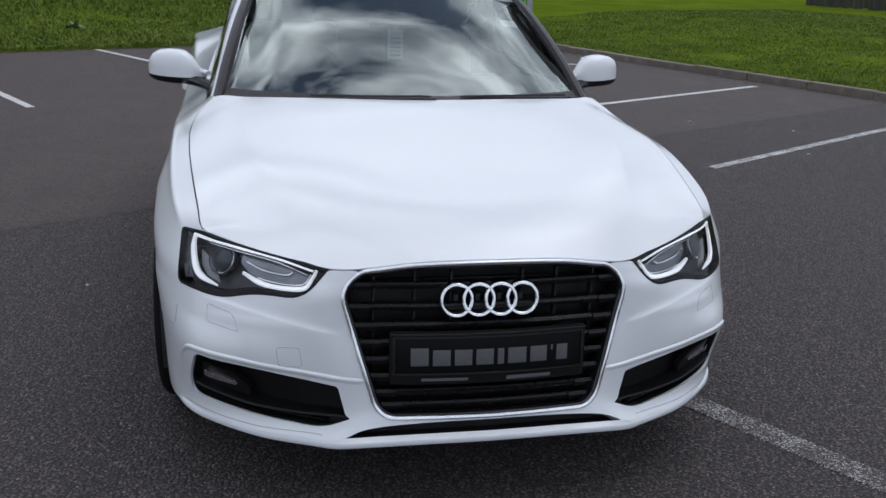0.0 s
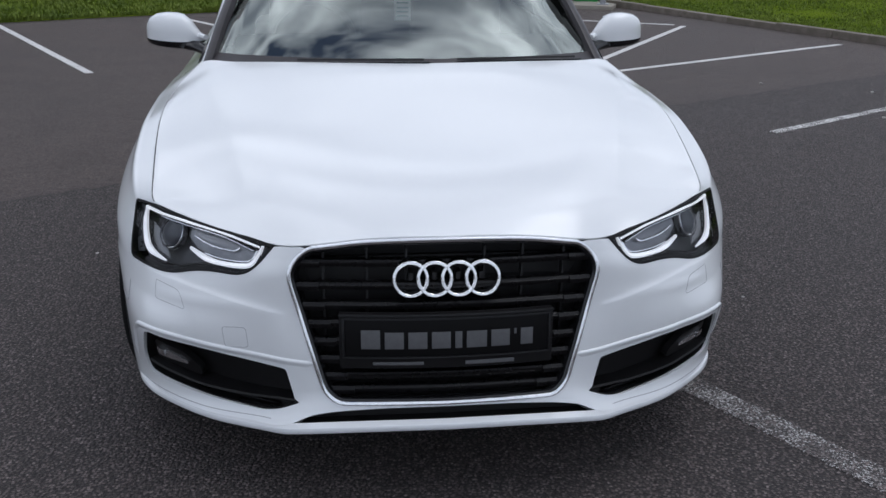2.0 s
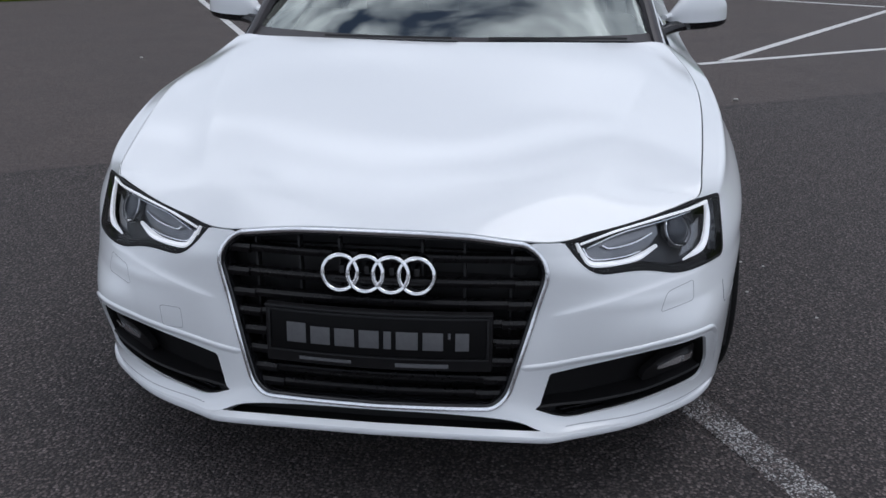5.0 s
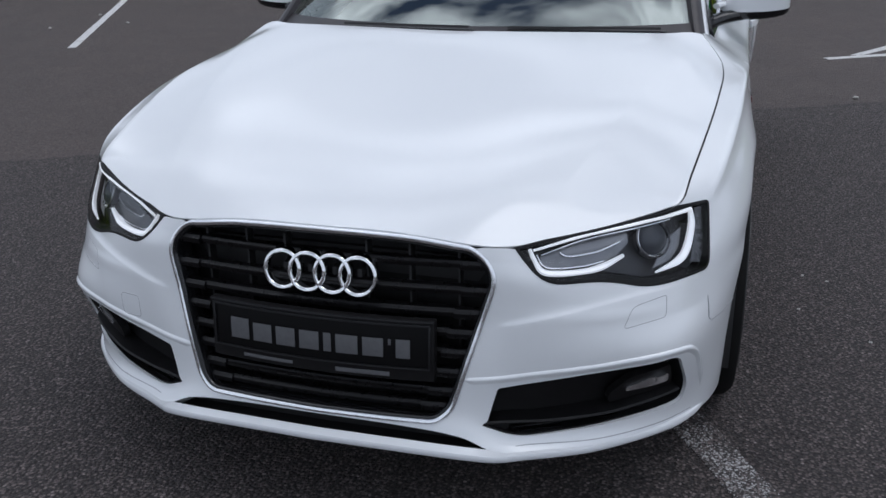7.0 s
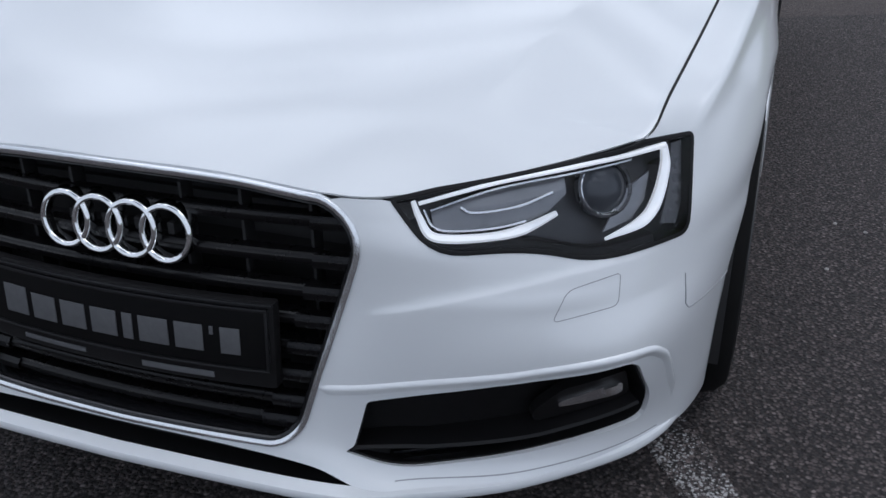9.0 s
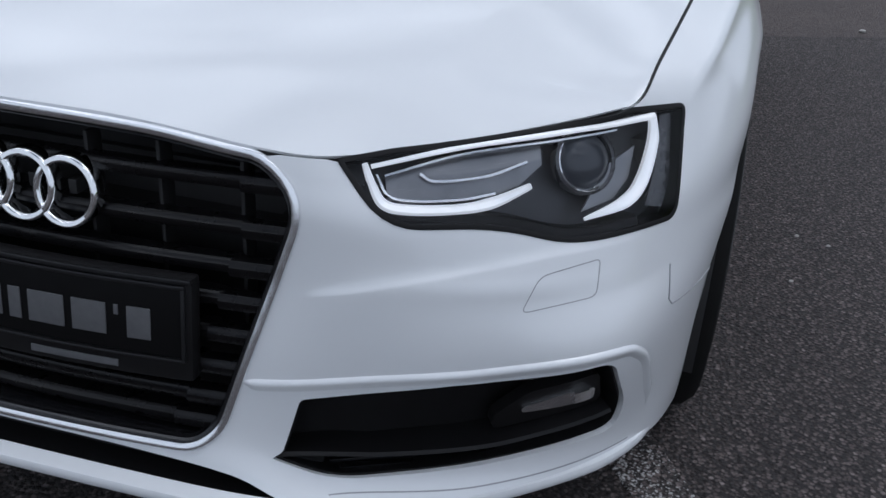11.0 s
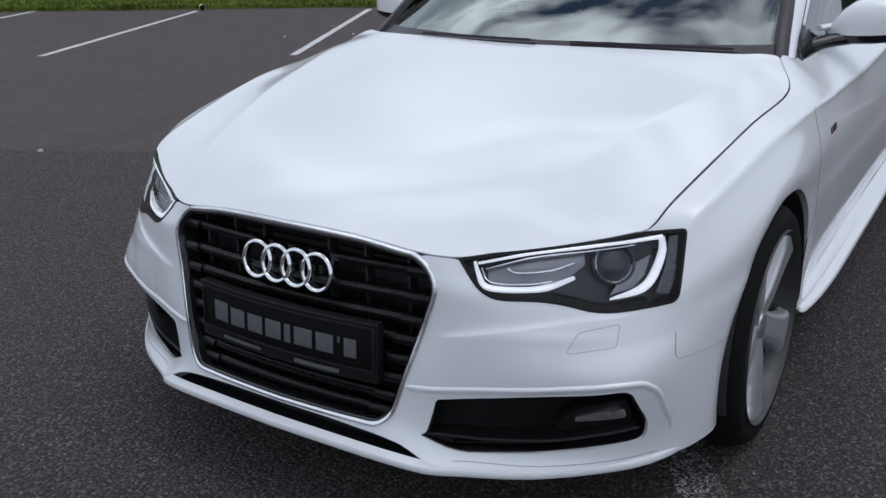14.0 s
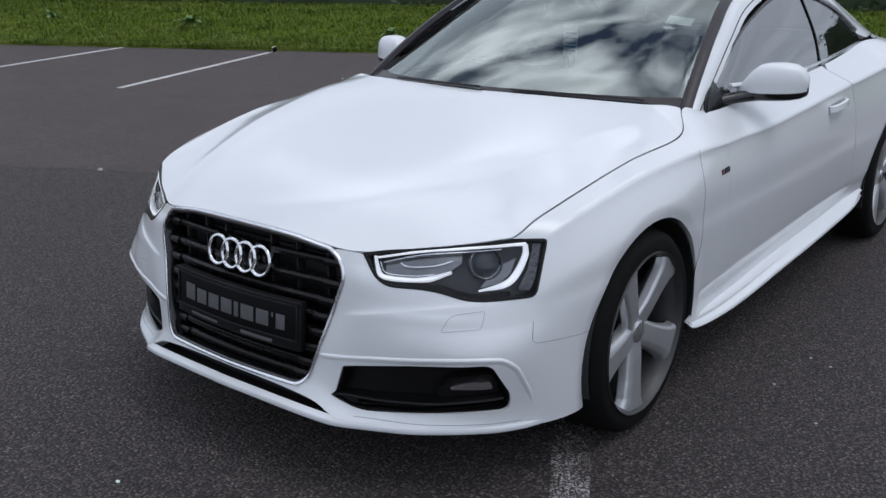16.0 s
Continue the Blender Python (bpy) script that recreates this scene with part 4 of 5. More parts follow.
part("projector", ball, material("projector_lens", (0.05, 0.055, 0.065), 0.04), lamp, "dark glass projector lens")
for r_, mat_, span, name_ in ((.043, LAMP_SHADE, (0, 2 * math.pi), "projector_bezel"), (.0405, BRIGHT, (math.pi * .62, math.pi * 1.62), "projector_ring")):
    arc = [Vector(lp[0]) + turn.to_3x3() @ Vector((r_ * math.cos(a), r_ * math.sin(a), .006)) for a in np.linspace(*span, 40, endpoint=name_ == "projector_ring")]
    part(name_, sweep([tuple(q) for q in arc], [(-.003, -.012), (-.003, .002), (.0, .004), (.003, .002), (.003, -.012)], name_ != "projector_ring", np.tile(ln[0], (40, 1))), mat_, lamp)
flipped(lamp, car)

# ---- cabin: screen, pillars, roof, side glass ----
SCREEN = [[(0, 1.075, .925), (.28, 1.115, .925), (.52, 1.205, .925), (.70, 1.345, .922), (.735, 1.385, .925)],
          [(0, 1.30, 1.045), (.27, 1.335, 1.043), (.50, 1.41, 1.032), (.66, 1.53, 1.020), (.694, 1.548, 1.047)],
          [(0, 1.58, 1.180), (.26, 1.605, 1.177), (.48, 1.66, 1.164), (.62, 1.74, 1.148), (.650, 1.755, 1.172)],
          [(0, 1.90, 1.310), (.25, 1.915, 1.306), (.46, 1.955, 1.290), (.575, 2.00, 1.270), (.600, 2.01, 1.285)]]
# one even curve for the glass: y as a low polynomial of x squared and z
glass_net = np.array(SCREEN)[:, :4].reshape(-1, 3)


def glass_terms(p):
    return np.stack([p[:, 0] ** (2 * i) * (p[:, 2] - .9) ** j for i in range(3) for j in range(3 - (i > 0))], 1)


bow = np.linalg.lstsq(glass_terms(glass_net), glass_net[:, 1], rcond=None)[0]
SCREEN = [[(x, float((glass_terms(np.array([(x, y, z)])) @ bow)[0]), z) for x, y, z in r[:4]] + [r[4]] for r in SCREEN]
screen_skin = Surface([[(-x, y, z) for x, y, z in r[:0:-1]] + r for r in SCREEN])
sc = v_line(0.12, 7.88, 0, 30) + [(7.88, v) for v in np.linspace(.1, 2.9, 14)] + v_line(7.88, .12, 3, 30) + [(.12, v) for v in np.linspace(2.9, .1, 14)]
windscreen = part("windscreen", panel(screen_skin, sc, step=.06, thick=.004, edge=.001), WINDOW, car, "windscreen reflecting the cloudy sky")
windscreen.visible_shadow = False
FRIT = material("black_screen_print", (0.02, 0.018, 0.02), 0.35, spec=0.3)
n = Nodes(FRIT)
n.put("Base Color", n.mix(n.noise(30, 4), (0.022, 0.019, 0.021), (0.042, 0.037, 0.040)))
side_strip = [(.13, v) for v in np.linspace(.03, 2.95, 24)] + [(.75, v) for v in np.linspace(2.95, .03, 24)]
pair("black_border", panel(screen_skin, side_strip, step=.03, thick=.001, lift=.0025, edge=.0005), FRIT, windscreen)
low_strip = v_line(.76, 7.24, .03, 40) + v_line(7.24, .76, .34, 40)
part("black_border", panel(screen_skin, low_strip, step=.03, thick=.001, lift=.0025, edge=.0005), FRIT, windscreen)

# one flowing rail a side: screen pillar, roof edge and rear pillar
PILLAR_IN = [(.752, 1.325, .885), (.727, 1.395, .940), (.694, 1.548, 1.052), (.650, 1.755, 1.177), (.600, 2.01, 1.290), (.565, 2.40, 1.350), (.555, 2.85, 1.345), (.57, 3.30, 1.265), (.60, 3.75, 1.12), (.62, 4.1, 1.02)]
PILLAR_OUT = [(.785, 1.37, .865), (.768, 1.450, .910), (.745, 1.60, .990), (.714, 1.81, 1.115), (.676, 2.04, 1.220), (.640, 2.40, 1.285), (.640, 2.80, 1.270), (.658, 3.15, 1.195), (.685, 3.42, 1.085), (.70, 3.65, 1.03)]
mid_rail = [((a[0] + b[0]) / 2 + .010, (a[1] + b[1]) / 2 - .004, (a[2] + b[2]) / 2 + .011) for a, b in zip(PILLAR_IN, PILLAR_OUT)]
rail_skin = Surface([PILLAR_OUT, mid_rail, PILLAR_IN])
rail_outline = v_line(0, 9, 0, 56) + v_line(9, 0, 2, 56)
rail = part("roof_pillar", panel(rail_skin, rail_outline, step=.03, thick=.02), PAINT, car)
flipped(rail, car)
seal_path = spline([(x + .006, y - .001, z + .000) for x, y, z in PILLAR_IN[:6]], 44)
pair("screen_seal", sweep(seal_path, [(-.022, -.016), (.022, -.016), (.020, .002), (.008, .007), (-.010, .007), (-.020, .003)], False, (.45, -.45, .75)), FRIT, car)
line_u = np.linspace(.15, 8.2, 70)
line_v = np.full(70, .42)
pair("pillar_seam", sweep(rail_skin.at(line_u, line_v), [(-.0022, -.002), (.0022, -.002), (.0022, .0012), (-.0022, .0012)], False, rail_skin.normal(line_u, line_v)), GLOSS_BLACK, car)
ROOF = [[(0, 1.905, 1.318), (.25, 1.92, 1.314), (.46, 1.96, 1.300), (.598, 2.012, 1.293)],
        [(0, 2.40, 1.385), (.25, 2.40, 1.382), (.45, 2.40, 1.370), (.565, 2.40, 1.352)],
        [(0, 2.85, 1.375), (.25, 2.85, 1.373), (.45, 2.85, 1.362), (.555, 2.85, 1.347)],
        [(0, 3.30, 1.295), (.25, 3.30, 1.293), (.45, 3.30, 1.282), (.57, 3.30, 1.267)],
        [(0, 4.0, 1.07), (.25, 4.0, 1.068), (.48, 4.0, 1.06), (.61, 4.0, 1.05)],
        [(0, 4.42, 1.0), (.25, 4.41, 1.0), (.48, 4.35, 1.0), (.62, 4.22, 1.0)]]
roof_skin = Surface([[(-x, y, z) for x, y, z in r[:0:-1]] + r for r in ROOF])
part("roof", panel(roof_skin, v_line(0, 6, 0, 24) + [(6, v) for v in np.linspace(.1, 5, 30)] + v_line(6, 0, 5, 24) + [(0, v) for v in np.linspace(4.9, .1, 30)], step=.07, thick=.02), PAINT, car)

GLASS_SIDE = [[(.780, 1.44, .890), (.792, 1.9, .905), (.778, 2.4, .930), (.758, 2.9, .955), (.730, 3.25, .975), (.700, 3.60, 1.005)],
              [(.752, 1.50, .955), (.745, 1.85, 1.03), (.728, 2.4, 1.09), (.715, 2.9, 1.10), (.705, 3.25, 1.08), (.695, 3.56, 1.035)],
              [(.728, 1.62, 1.005), (.690, 1.95, 1.17), (.655, 2.4, 1.275), (.655, 2.82, 1.258), (.672, 3.16, 1.185), (.694, 3.48, 1.072)]]
glass_skin = Surface(GLASS_SIDE)
for name, u0, u1 in (("side_window", .02, 2.62), ("quarter_window", 2.66, 4.9)):
    out_ = v_line(u0, u1, .02, 20) + [(u1, v) for v in np.linspace(.1, 1.9, 8)] + v_line(u1, u0, 2, 20) + [(u0, v) for v in np.linspace(1.9, .1, 8)]
    w = part(name, panel(glass_skin, out_, step=.06, thick=.004, edge=.001), SIDE_GLASS, door if u0 < 1 else quarter, "dark tinted side glass")
    w.visible_shadow = False
    if u0 > 1:
        flipped(w, quarter_twin)
trim_top = glass_skin.at(np.linspace(0, 4.95, 50), np.full(50, 2.0)) + np.array((.004, -.004, .002))
pair("window_trim", (sweep(trim_top, [(-.006, -.006), (.006, -.006), (.007, .004), (-.005, .006)], False, (1, 0, .3))), GLOSS_BLACK, car)
trim_low = glass_skin.at(np.linspace(.75, 5, 50), np.full(50, .22)) + np.array((.004, 0, 0))
pair("belt_trim", (sweep(trim_low, [(-.005, -.004), (.006, -.004), (.006, .005), (-.005, .006)], False, (1, 0, .3))), CHROME, car)
front_trim = glass_skin.at(np.full(14, .0), np.linspace(.1, 2.0, 14)) + np.array((.004, 0, 0))
pair("window_trim", (sweep(front_trim, [(-.009, -.004), (.006, -.004), (.006, .005), (-.009, .006)], False, (1, 0, .3))), GLOSS_BLACK, car)
cut = glass_skin.at(np.full(10, 2.64), np.linspace(.1, 2.0, 10)) + np.array((.003, 0, 0))
pair("window_trim", (sweep(cut, [(-.005, -.006), (.005, -.006), (.005, .003), (-.005, .003)], False, (1, 0, .3))), GLOSS_BLACK, car)
# black corner piece under the mirror
sail = [(.0, .0), (.35, .0), (.78, .03), (.80, .30), (.55, .55), (.30, .95), (.12, 1.55), (.0, 1.9)]
pair("mirror_corner", panel(glass_skin, [tuple(p) for p in even(sail, .1, True)], step=.03, thick=.014, lift=.006), GLOSS_BLACK, car)

# skirts
SKIRT = [(.903, 1.128, .254), (.918, 1.20, .232), (.930, 1.5, .224), (.930, 2.0, .246), (.928, 2.5, .270), (.921, 2.95, .296), (.905, 3.14, .320)]
SK_TOP = [(.900, 1.130, .256), (.888, 1.22, .246), (.878, 1.5, .246), (.872, 2.0, .270), (.874, 2.5, .296), (.878, 2.95, .322), (.890, 3.16, .345)]
SK_LOW = [(.900, 1.128, .252), (.908, 1.20, .218), (.912, 1.5, .210), (.912, 2.0, .226), (.910, 2.5, .246), (.905, 2.95, .272), (.890, 3.14, .305)]
skirt_skin = Surface([SK_LOW, [(a[0] + .008, a[1], a[2] * .5 + b[2] * .5 - .006) for a, b in zip(SKIRT, SK_LOW)], SKIRT, [(b[0] + .020, b[1], b[2] - .012) for b in SK_TOP], SK_TOP])
skirt = part("side_skirt", panel(skirt_skin, v_line(0, 6, 0, 50) + v_line(6, 0, 4, 50), step=.03, thick=.03), PAINT, car)
flipped(skirt, car)
sill_low = part("sill", block(.78, .868, 1.14, 3.15, .22, .34, .01), MATT_BLACK, car)
flipped(sill_low, car)

# door handle, badge, fuel flap side marker
hp = flank.find(even([(.893, 2.46, .806), (.89, 2.68, .822)], .02))
handle_p, handle_n = flank.at(hp[:, 0], hp[:, 1]), flank_normals(hp)
arch_h = np.sin(np.linspace(0, math.pi, len(hp))) ** .5
part("door_handle", sweep(handle_p + handle_n * (.004 + .026 * arch_h)[:, None], [(-.014, -.007), (.014, -.007), (.016, 0), (.012, .008), (-.012, .008), (-.016, 0)], False, handle_n), PAINT, door)
# flat greyed strip of body paint, painting the shade behind the handle
part("handle_recess", sweep(handle_p[2:-2] + handle_n[2:-2] * .001, [(-.018, -.001), (.018, -.001), (.018, .0015), (-.018, .0015)], False, handle_n[2:-2]), material("handle_recess_paint", (.45, .46, .47), .35, coat=1.0), door)
flipped(door, car)
bp = flank.find(even([(.91, 1.305, .737), (.91, 1.37, .741)], .01))
for a_, b_, m_ in ((0, 3, material("badge_red_dark", (.12, .03, .03), .3)), (3, len(bp), MATT_BLACK)):
    part("side_badge", sweep(flank.at(bp[a_:b_, 0], bp[a_:b_, 1]), [(-.009, -.002), (.009, -.002), (.009, .003), (-.009, .003)], False, flank_normals(bp[a_:b_])), m_, car)

# ---- mirrors ----
mirror = part("door_mirror", bmesh.new(), PAINT, car, "white mirror with a black lower half")


M_X = np.array([.788, .806, .836, .866, .892, .932, .972, .999, 1.013, 1.019])
M_TOP = np.array([.012, .026, .068, .090, .095, .095, .088, .072, .050, .022])
M_LOW = np.array([.010, .026, .034, .038, .040, .039, .036, .030, .022, .010])
M_DEEP = np.array([.020, .036, .052, .064, .070, .070, .062, .048, .032, .010])


def mirror_mesh(lo, hi, shrink=1.0):
    bm = bmesh.new()
    rings = []
    for x, top, low, deep in zip(M_X, M_TOP, M_LOW, M_DEEP):
        f = (x - .836) / .18
        ring = []
        for a in np.linspace(lo, hi, 26):
            c_, s_ = math.cos(a), math.sin(a)
            up_ = top if s_ > 0 else low
            ring.append(bm.verts.new((x, 1.722 + .045 * f + shrink * deep * np.sign(c_) * abs(c_) ** .6, (.970 if s_ > 0 else .967) + .006 * f + shrink * up_ * np.sign(s_) * abs(s_) ** .6)))
        rings.append(ring)
    for r, q in zip(rings[:-1], rings[1:]):
        for j in range(25):
            bm.faces.new([r[j], r[j + 1], q[j + 1], q[j]])
    bm.faces.new(rings[0])
    bm.faces.new(rings[-1])
    bmesh.ops.recalc_face_normals(bm, faces=bm.faces)
    return bm


part("cover", mirror_mesh(radians(-4), radians(184)), PAINT, mirror)
part("lower_shell", mirror_mesh(radians(172), radians(368), .985), GLOSS_BLACK, mirror)
part("mirror_glass", block(.862, .995, 1.800, 1.806, .965, 1.050, .02), CHROME, mirror)
part("arm", sweep(spline([(.745, 1.60, .925), (.80, 1.66, .940), (.86, 1.70, .950), (.92, 1.72, .955)], 12), round_bar(.027, 10, .8)), GLOSS_BLACK, mirror)
part("foot", sweep(spline([(.775, 1.655, .980), (.81, 1.70, .984), (.865, 1.715, .988)], 8), round_bar(.014, 8, .7)), PAINT, mirror)
flipped(mirror, car)

# ---- wipers ----
for pts in ([(-.40, 1.172, .966), (-.15, 1.130, .971), (.04, 1.122, .972)], [(.16, 1.144, .970), (.36, 1.190, .967), (.62, 1.287, .957)]):
    wiper = part("wiper", sweep(spline(pts, 20), [(-.004, -.006), (.004, -.006), (.002, .001), (-.002, .001)]), MATT_BLACK, car)
    arm_ = [(p[0] + .02, p[1] - .010, p[2] - .012) for p in pts]
    part("wiper_arm", sweep(spline(arm_, 14), [(-.005, -.005), (.005, -.005), (.004, .003), (-.004, .003)]), GLOSS_BLACK, wiper)
part("scuttle", sweep(spline([(-.66, 1.325, .905), (-.5, 1.21, .922), (0, 1.10, .932), (.5, 1.21, .922), (.66, 1.325, .905)], 30), [(-.06, -.006), (.06, -.006), (.06, .006), (-.06, .006)]), MATT_BLACK, car)

# ---- cabin inside ----
dash = block(-.70, .70, 1.40, 2.02, .80, .955, .05, 3)
for v in dash.verts:
    v.co.z -= .10 * max(0, (1.62 - v.co.y) / .3) if v.co.z > .85 else 0
    v.co.y += .30 * (v.co.x / .7) ** 2 * (v.co.y < 1.6) - .0
dashboard = part("dashboard", dash, CABIN, car, "dark grey dashboard")
wheel_path = [(.37 * -1 + .185 * math.cos(a), 2.10 + .07 * math.sin(a), .90 + .17 * math.sin(a)) for a in np.linspace(0, 2 * math.pi, 40, endpoint=False)]
part("steering_wheel", sweep(wheel_path, round_bar(.016, 8), True, (0, -1, .4)), CABIN, car)
for x in (-.37, .37):
    seat = part("seat", block(x - .25, x + .25, 2.35, 2.85, .42, .60, .06, 3), LEATHER, car, "grey leather front seat")
    rest = block(x - .24, x + .24, 2.76, 2.90, .55, 1.10, .06, 3)
    for v in rest.verts:
        v.co.y += .25 * (v.co.z - .55)
    part("backrest", rest, LEATHER, seat)
    part("headrest", block(x - .12, x + .12, 2.93, 3.03, 1.10, 1.27, .04, 3), LEATHER, seat)
part("rear_bench", block(-.60, .60, 3.2, 3.5, .45, .98, .08, 3), LEATHER, car)
part("cabin_floor", block(-.72, .72, 1.5, 3.6, .40, .43, .005), CABIN, car)
inner_mirror = part("inner_mirror", block(-.10, .12, 1.80, 1.825, 1.165, 1.225, .02), GLOSS_BLACK, car)
part("mirror_stem", sweep([(.01, 1.815, 1.20), (.01, 1.80, 1.26)], round_bar(.010)), GLOSS_BLACK, inner_mirror)
tag = thing("hanging_tag", "pale blue paper air-freshener tag hanging behind the windscreen", "air freshener")
part("card", block(-.022, .046, 1.802, 1.804, 1.03, 1.155, .0006), PAPER, tag)
for z in (1.045, 1.062, 1.078, 1.098, 1.118):
    part("print_bar", block(-.012, .036, 1.8005, 1.8025, z, z + .006, .0003), INK, tag)
part("string", sweep([(.012, 1.803, 1.150), (.012, 1.81, 1.20)], round_bar(.0012, 6)), PAPER, tag)
part("sun_strip_sticker", panel(screen_skin, [(5.95, 2.22), (6.5, 2.22), (6.5, 2.42), (5.95, 2.42)], step=.03, thick=.001, lift=-.007, edge=.0005), material("pale_sticker", (.75, .80, .80), .4), windscreen)

# ---- wheels ----


def build_wheel(x, y, z, turn_deg, spin):
    hub = Matrix.Translation((x, y, z)) @ Matrix.Rotation(radians(turn_deg), 4, "Z") @ Matrix.Rotation(radians(spin), 4, "X") @ Matrix.Diagonal((1, 1.02, 1.02, 1))
    tyre_r = z / 1.02
    w = part("wheel", lathe([(-.05, .0), (-.05, .050), (-.046, .060), (-.052, .075)], 40), ALLOY, car, "silver five-spoke alloy wheel")
    t = part("tyre", lathe([(-.22, .245), (-.245, .27), (-.25, .30), (-.235, tyre_r - .006), (-.215, tyre_r), (-.06, tyre_r), (-.030, tyre_r - .008), (-.012, tyre_r - .025), (-.008, .282), (-.010, .254), (-.03, .249)], 72), RUBBER, w)
    part("barrel", lathe([(-.20, .235), (-.16, .222), (-.07, .226), (-.03, .238)], 72), SHADED_ALLOY, w)
    r = part("rim", lathe([(-.03, .238), (-.010, .246), (-.004, .2505), (-.008, .2525), (-.022, .252), (-.03, .248)], 72), SHADED_ALLOY, w)
    part("brake_disc", lathe([(-.145, .05), (-.13, .06), (-.13, .17), (-.15, .17)], 48), BRAKE, w)
    cal = block(-.155, -.100, -.19, -.10, -.09, .09, .012)
    part("brake_caliper", cal, BRAKE, w)
    # black disc added behind the spokes, standing in for shade in the gaps
    part("brake_shield", lathe([(-.100, .0), (-.100, .214), (-.12, .218)], 40), DEEP_BLACK, w)
    for k in range(5):
        bm = bmesh.new()
        secs = ((.030, .040, -.040), (.085, .038, -.030), (.15, .041, -.024), (.205, .049, -.019), (.244, .068, -.016))
        rings = []
        for rr, half, face in secs:
            prof = [(-half * 1.15, face - .030), (-half, face - .006), (-half * .82, face), (half * .50, face - .001), (half * .88, face - .008), (half, face - .014), (half * 1.15, face - .040), (-half * .5, face - .060)]
            rings.append([bm.verts.new((q, p, rr)) for p, q in prof])
        for a, b in zip(rings[:-1], rings[1:]):
            for j in range(8):
                bm.faces.new([a[j], a[(j + 1) % 8], b[(j + 1) % 8], b[j]])
        bm.faces.new(rings[0])
        bm.faces.new(rings[-1])
        bmesh.ops.recalc_face_normals(bm, faces=bm.faces)
        bmesh.ops.bevel(bm, geom=[e for e in bm.edges if not e.is_boundary and e.calc_face_angle(0) > .35], offset=.0025, segments=1, affect="EDGES")
        bmesh.ops.rotate(bm, verts=bm.verts, cent=(0, 0, 0), matrix=Matrix.Rotation(2 * math.pi * k / 5, 3, "X"))
        part("spoke", bm, ALLOY, w, smooth=False)
        a = 2 * math.pi * (k + .5) / 5
        bolt = lathe([(-.062, .0), (-.048, .0), (-.048, .007), (-.06, .008)], 10)
        bmesh.ops.translate(bolt, verts=bolt.verts, vec=(0, -math.sin(a) * .056, math.cos(a) * .056))
        part("wheel_bolt", bolt, CHROME, w)
    cap = part("hub_cap", lathe([(-.05, .034), (-.036, .034), (-.032, .028), (-.031, .0)], 32), LAMP_SILVER, w)
    for o in (w, *w.children_recursive):
        o.data.transform(hub)
    return w


wheel_front = build_wheel(.932, .799, .323, 1.0, 28)
wheel_rear = build_wheel(.935, 3.546, .330, 0.0, 10)
for w in (wheel_front, wheel_rear):
    flipped(w, car)
for cy, cz in (ARCH_F, ARCH_R):
    liner = lathe([(.60, .06), (.60, .345), (.905, .349), (.905, .356), (.59, .356)], 48)
    bmesh.ops.translate(liner, verts=liner.verts, vec=(0, cy, cz))
    bmesh.ops.bisect_plane(liner, geom=liner.verts[:] + liner.edges[:] + liner.faces[:], plane_co=(0, 0, cz - .11), plane_no=(0, 0, 1), clear_inner=True)
    l = part("arch_liner", liner, MATT_BLACK, car)
    flipped(l, car)

# ---- ground ----
def stones(n):
    """Worn asphalt: dark binder with small stones of many greys."""
    wander = n.t.nodes.new("ShaderNodeTexNoise")
    wander.inputs["Scale"].default_value, wander.inputs["Detail"].default_value = 90, 3
    n.t.links.new(n.co, wander.inputs["Vector"])
    shift, moved = n.t.nodes.new("ShaderNodeVectorMath"), n.t.nodes.new("ShaderNodeVectorMath")
    shift.operation, shift.inputs["Scale"].default_value = "SCALE", 0.009
    n.t.links.new(wander.outputs["Color"], shift.inputs[0])
    n.t.links.new(n.co, moved.inputs[0])
    n.t.links.new(shift.outputs[0], moved.inputs[1])
    chips, chip_id = n.cells(105, co=moved.outputs[0]), n.cells(105, "Color", moved.outputs[0])
    stone_c = n.ramp(chip_id, (0.20, (0.042, 0.0325, 0.0308)), (0.52, (0.104, 0.0825, 0.0780)), (0.82, (0.190, 0.153, 0.144)), (0.97, (0.32, 0.270, 0.256)))
    near_c = n.mix(n.ramp(chips, (0.36, 0.0), (0.62, 1.0)), stone_c, (0.013, 0.0100, 0.0097))
    mottle = n.ramp(n.noise(48, 5, .7), (0.38, 0.0), (0.66, 1.0))
    return n.mix(mottle, n.mix(0.40, near_c, (0.026, 0.0200, 0.0195)), near_c)


ASPHALT = material("asphalt", (0.05, 0.05, 0.05), 0.85)
n = Nodes(ASPHALT)
sp = n.t.nodes.new("ShaderNodeSeparateXYZ")
n.t.links.new(n.co, sp.inputs[0])
wob = n.math("ADD", n.math("MULTIPLY", n.math("SUBTRACT", n.noise(1.4, 5), 0.5), 0.16), n.math("MULTIPLY", n.math("SUBTRACT", n.noise(11, 6, .75), 0.5), 0.22))
seam_d = n.math("ADD", n.math("SUBTRACT", n.math("ADD", n.math("MULTIPLY", sp.outputs[0], -0.4706), n.math("MULTIPLY", sp.outputs[1], 0.8824)), 3.382), wob)
old = n.ramp(n.math("ADD", n.math("MULTIPLY", seam_d, 6.0), 0.5), (0.45, 0.0), (0.55, 1.0))
chips = n.cells(105)
grain = n.noise(420, 3)
patch = n.noise(0.45, 5)
near_c = stones(n)
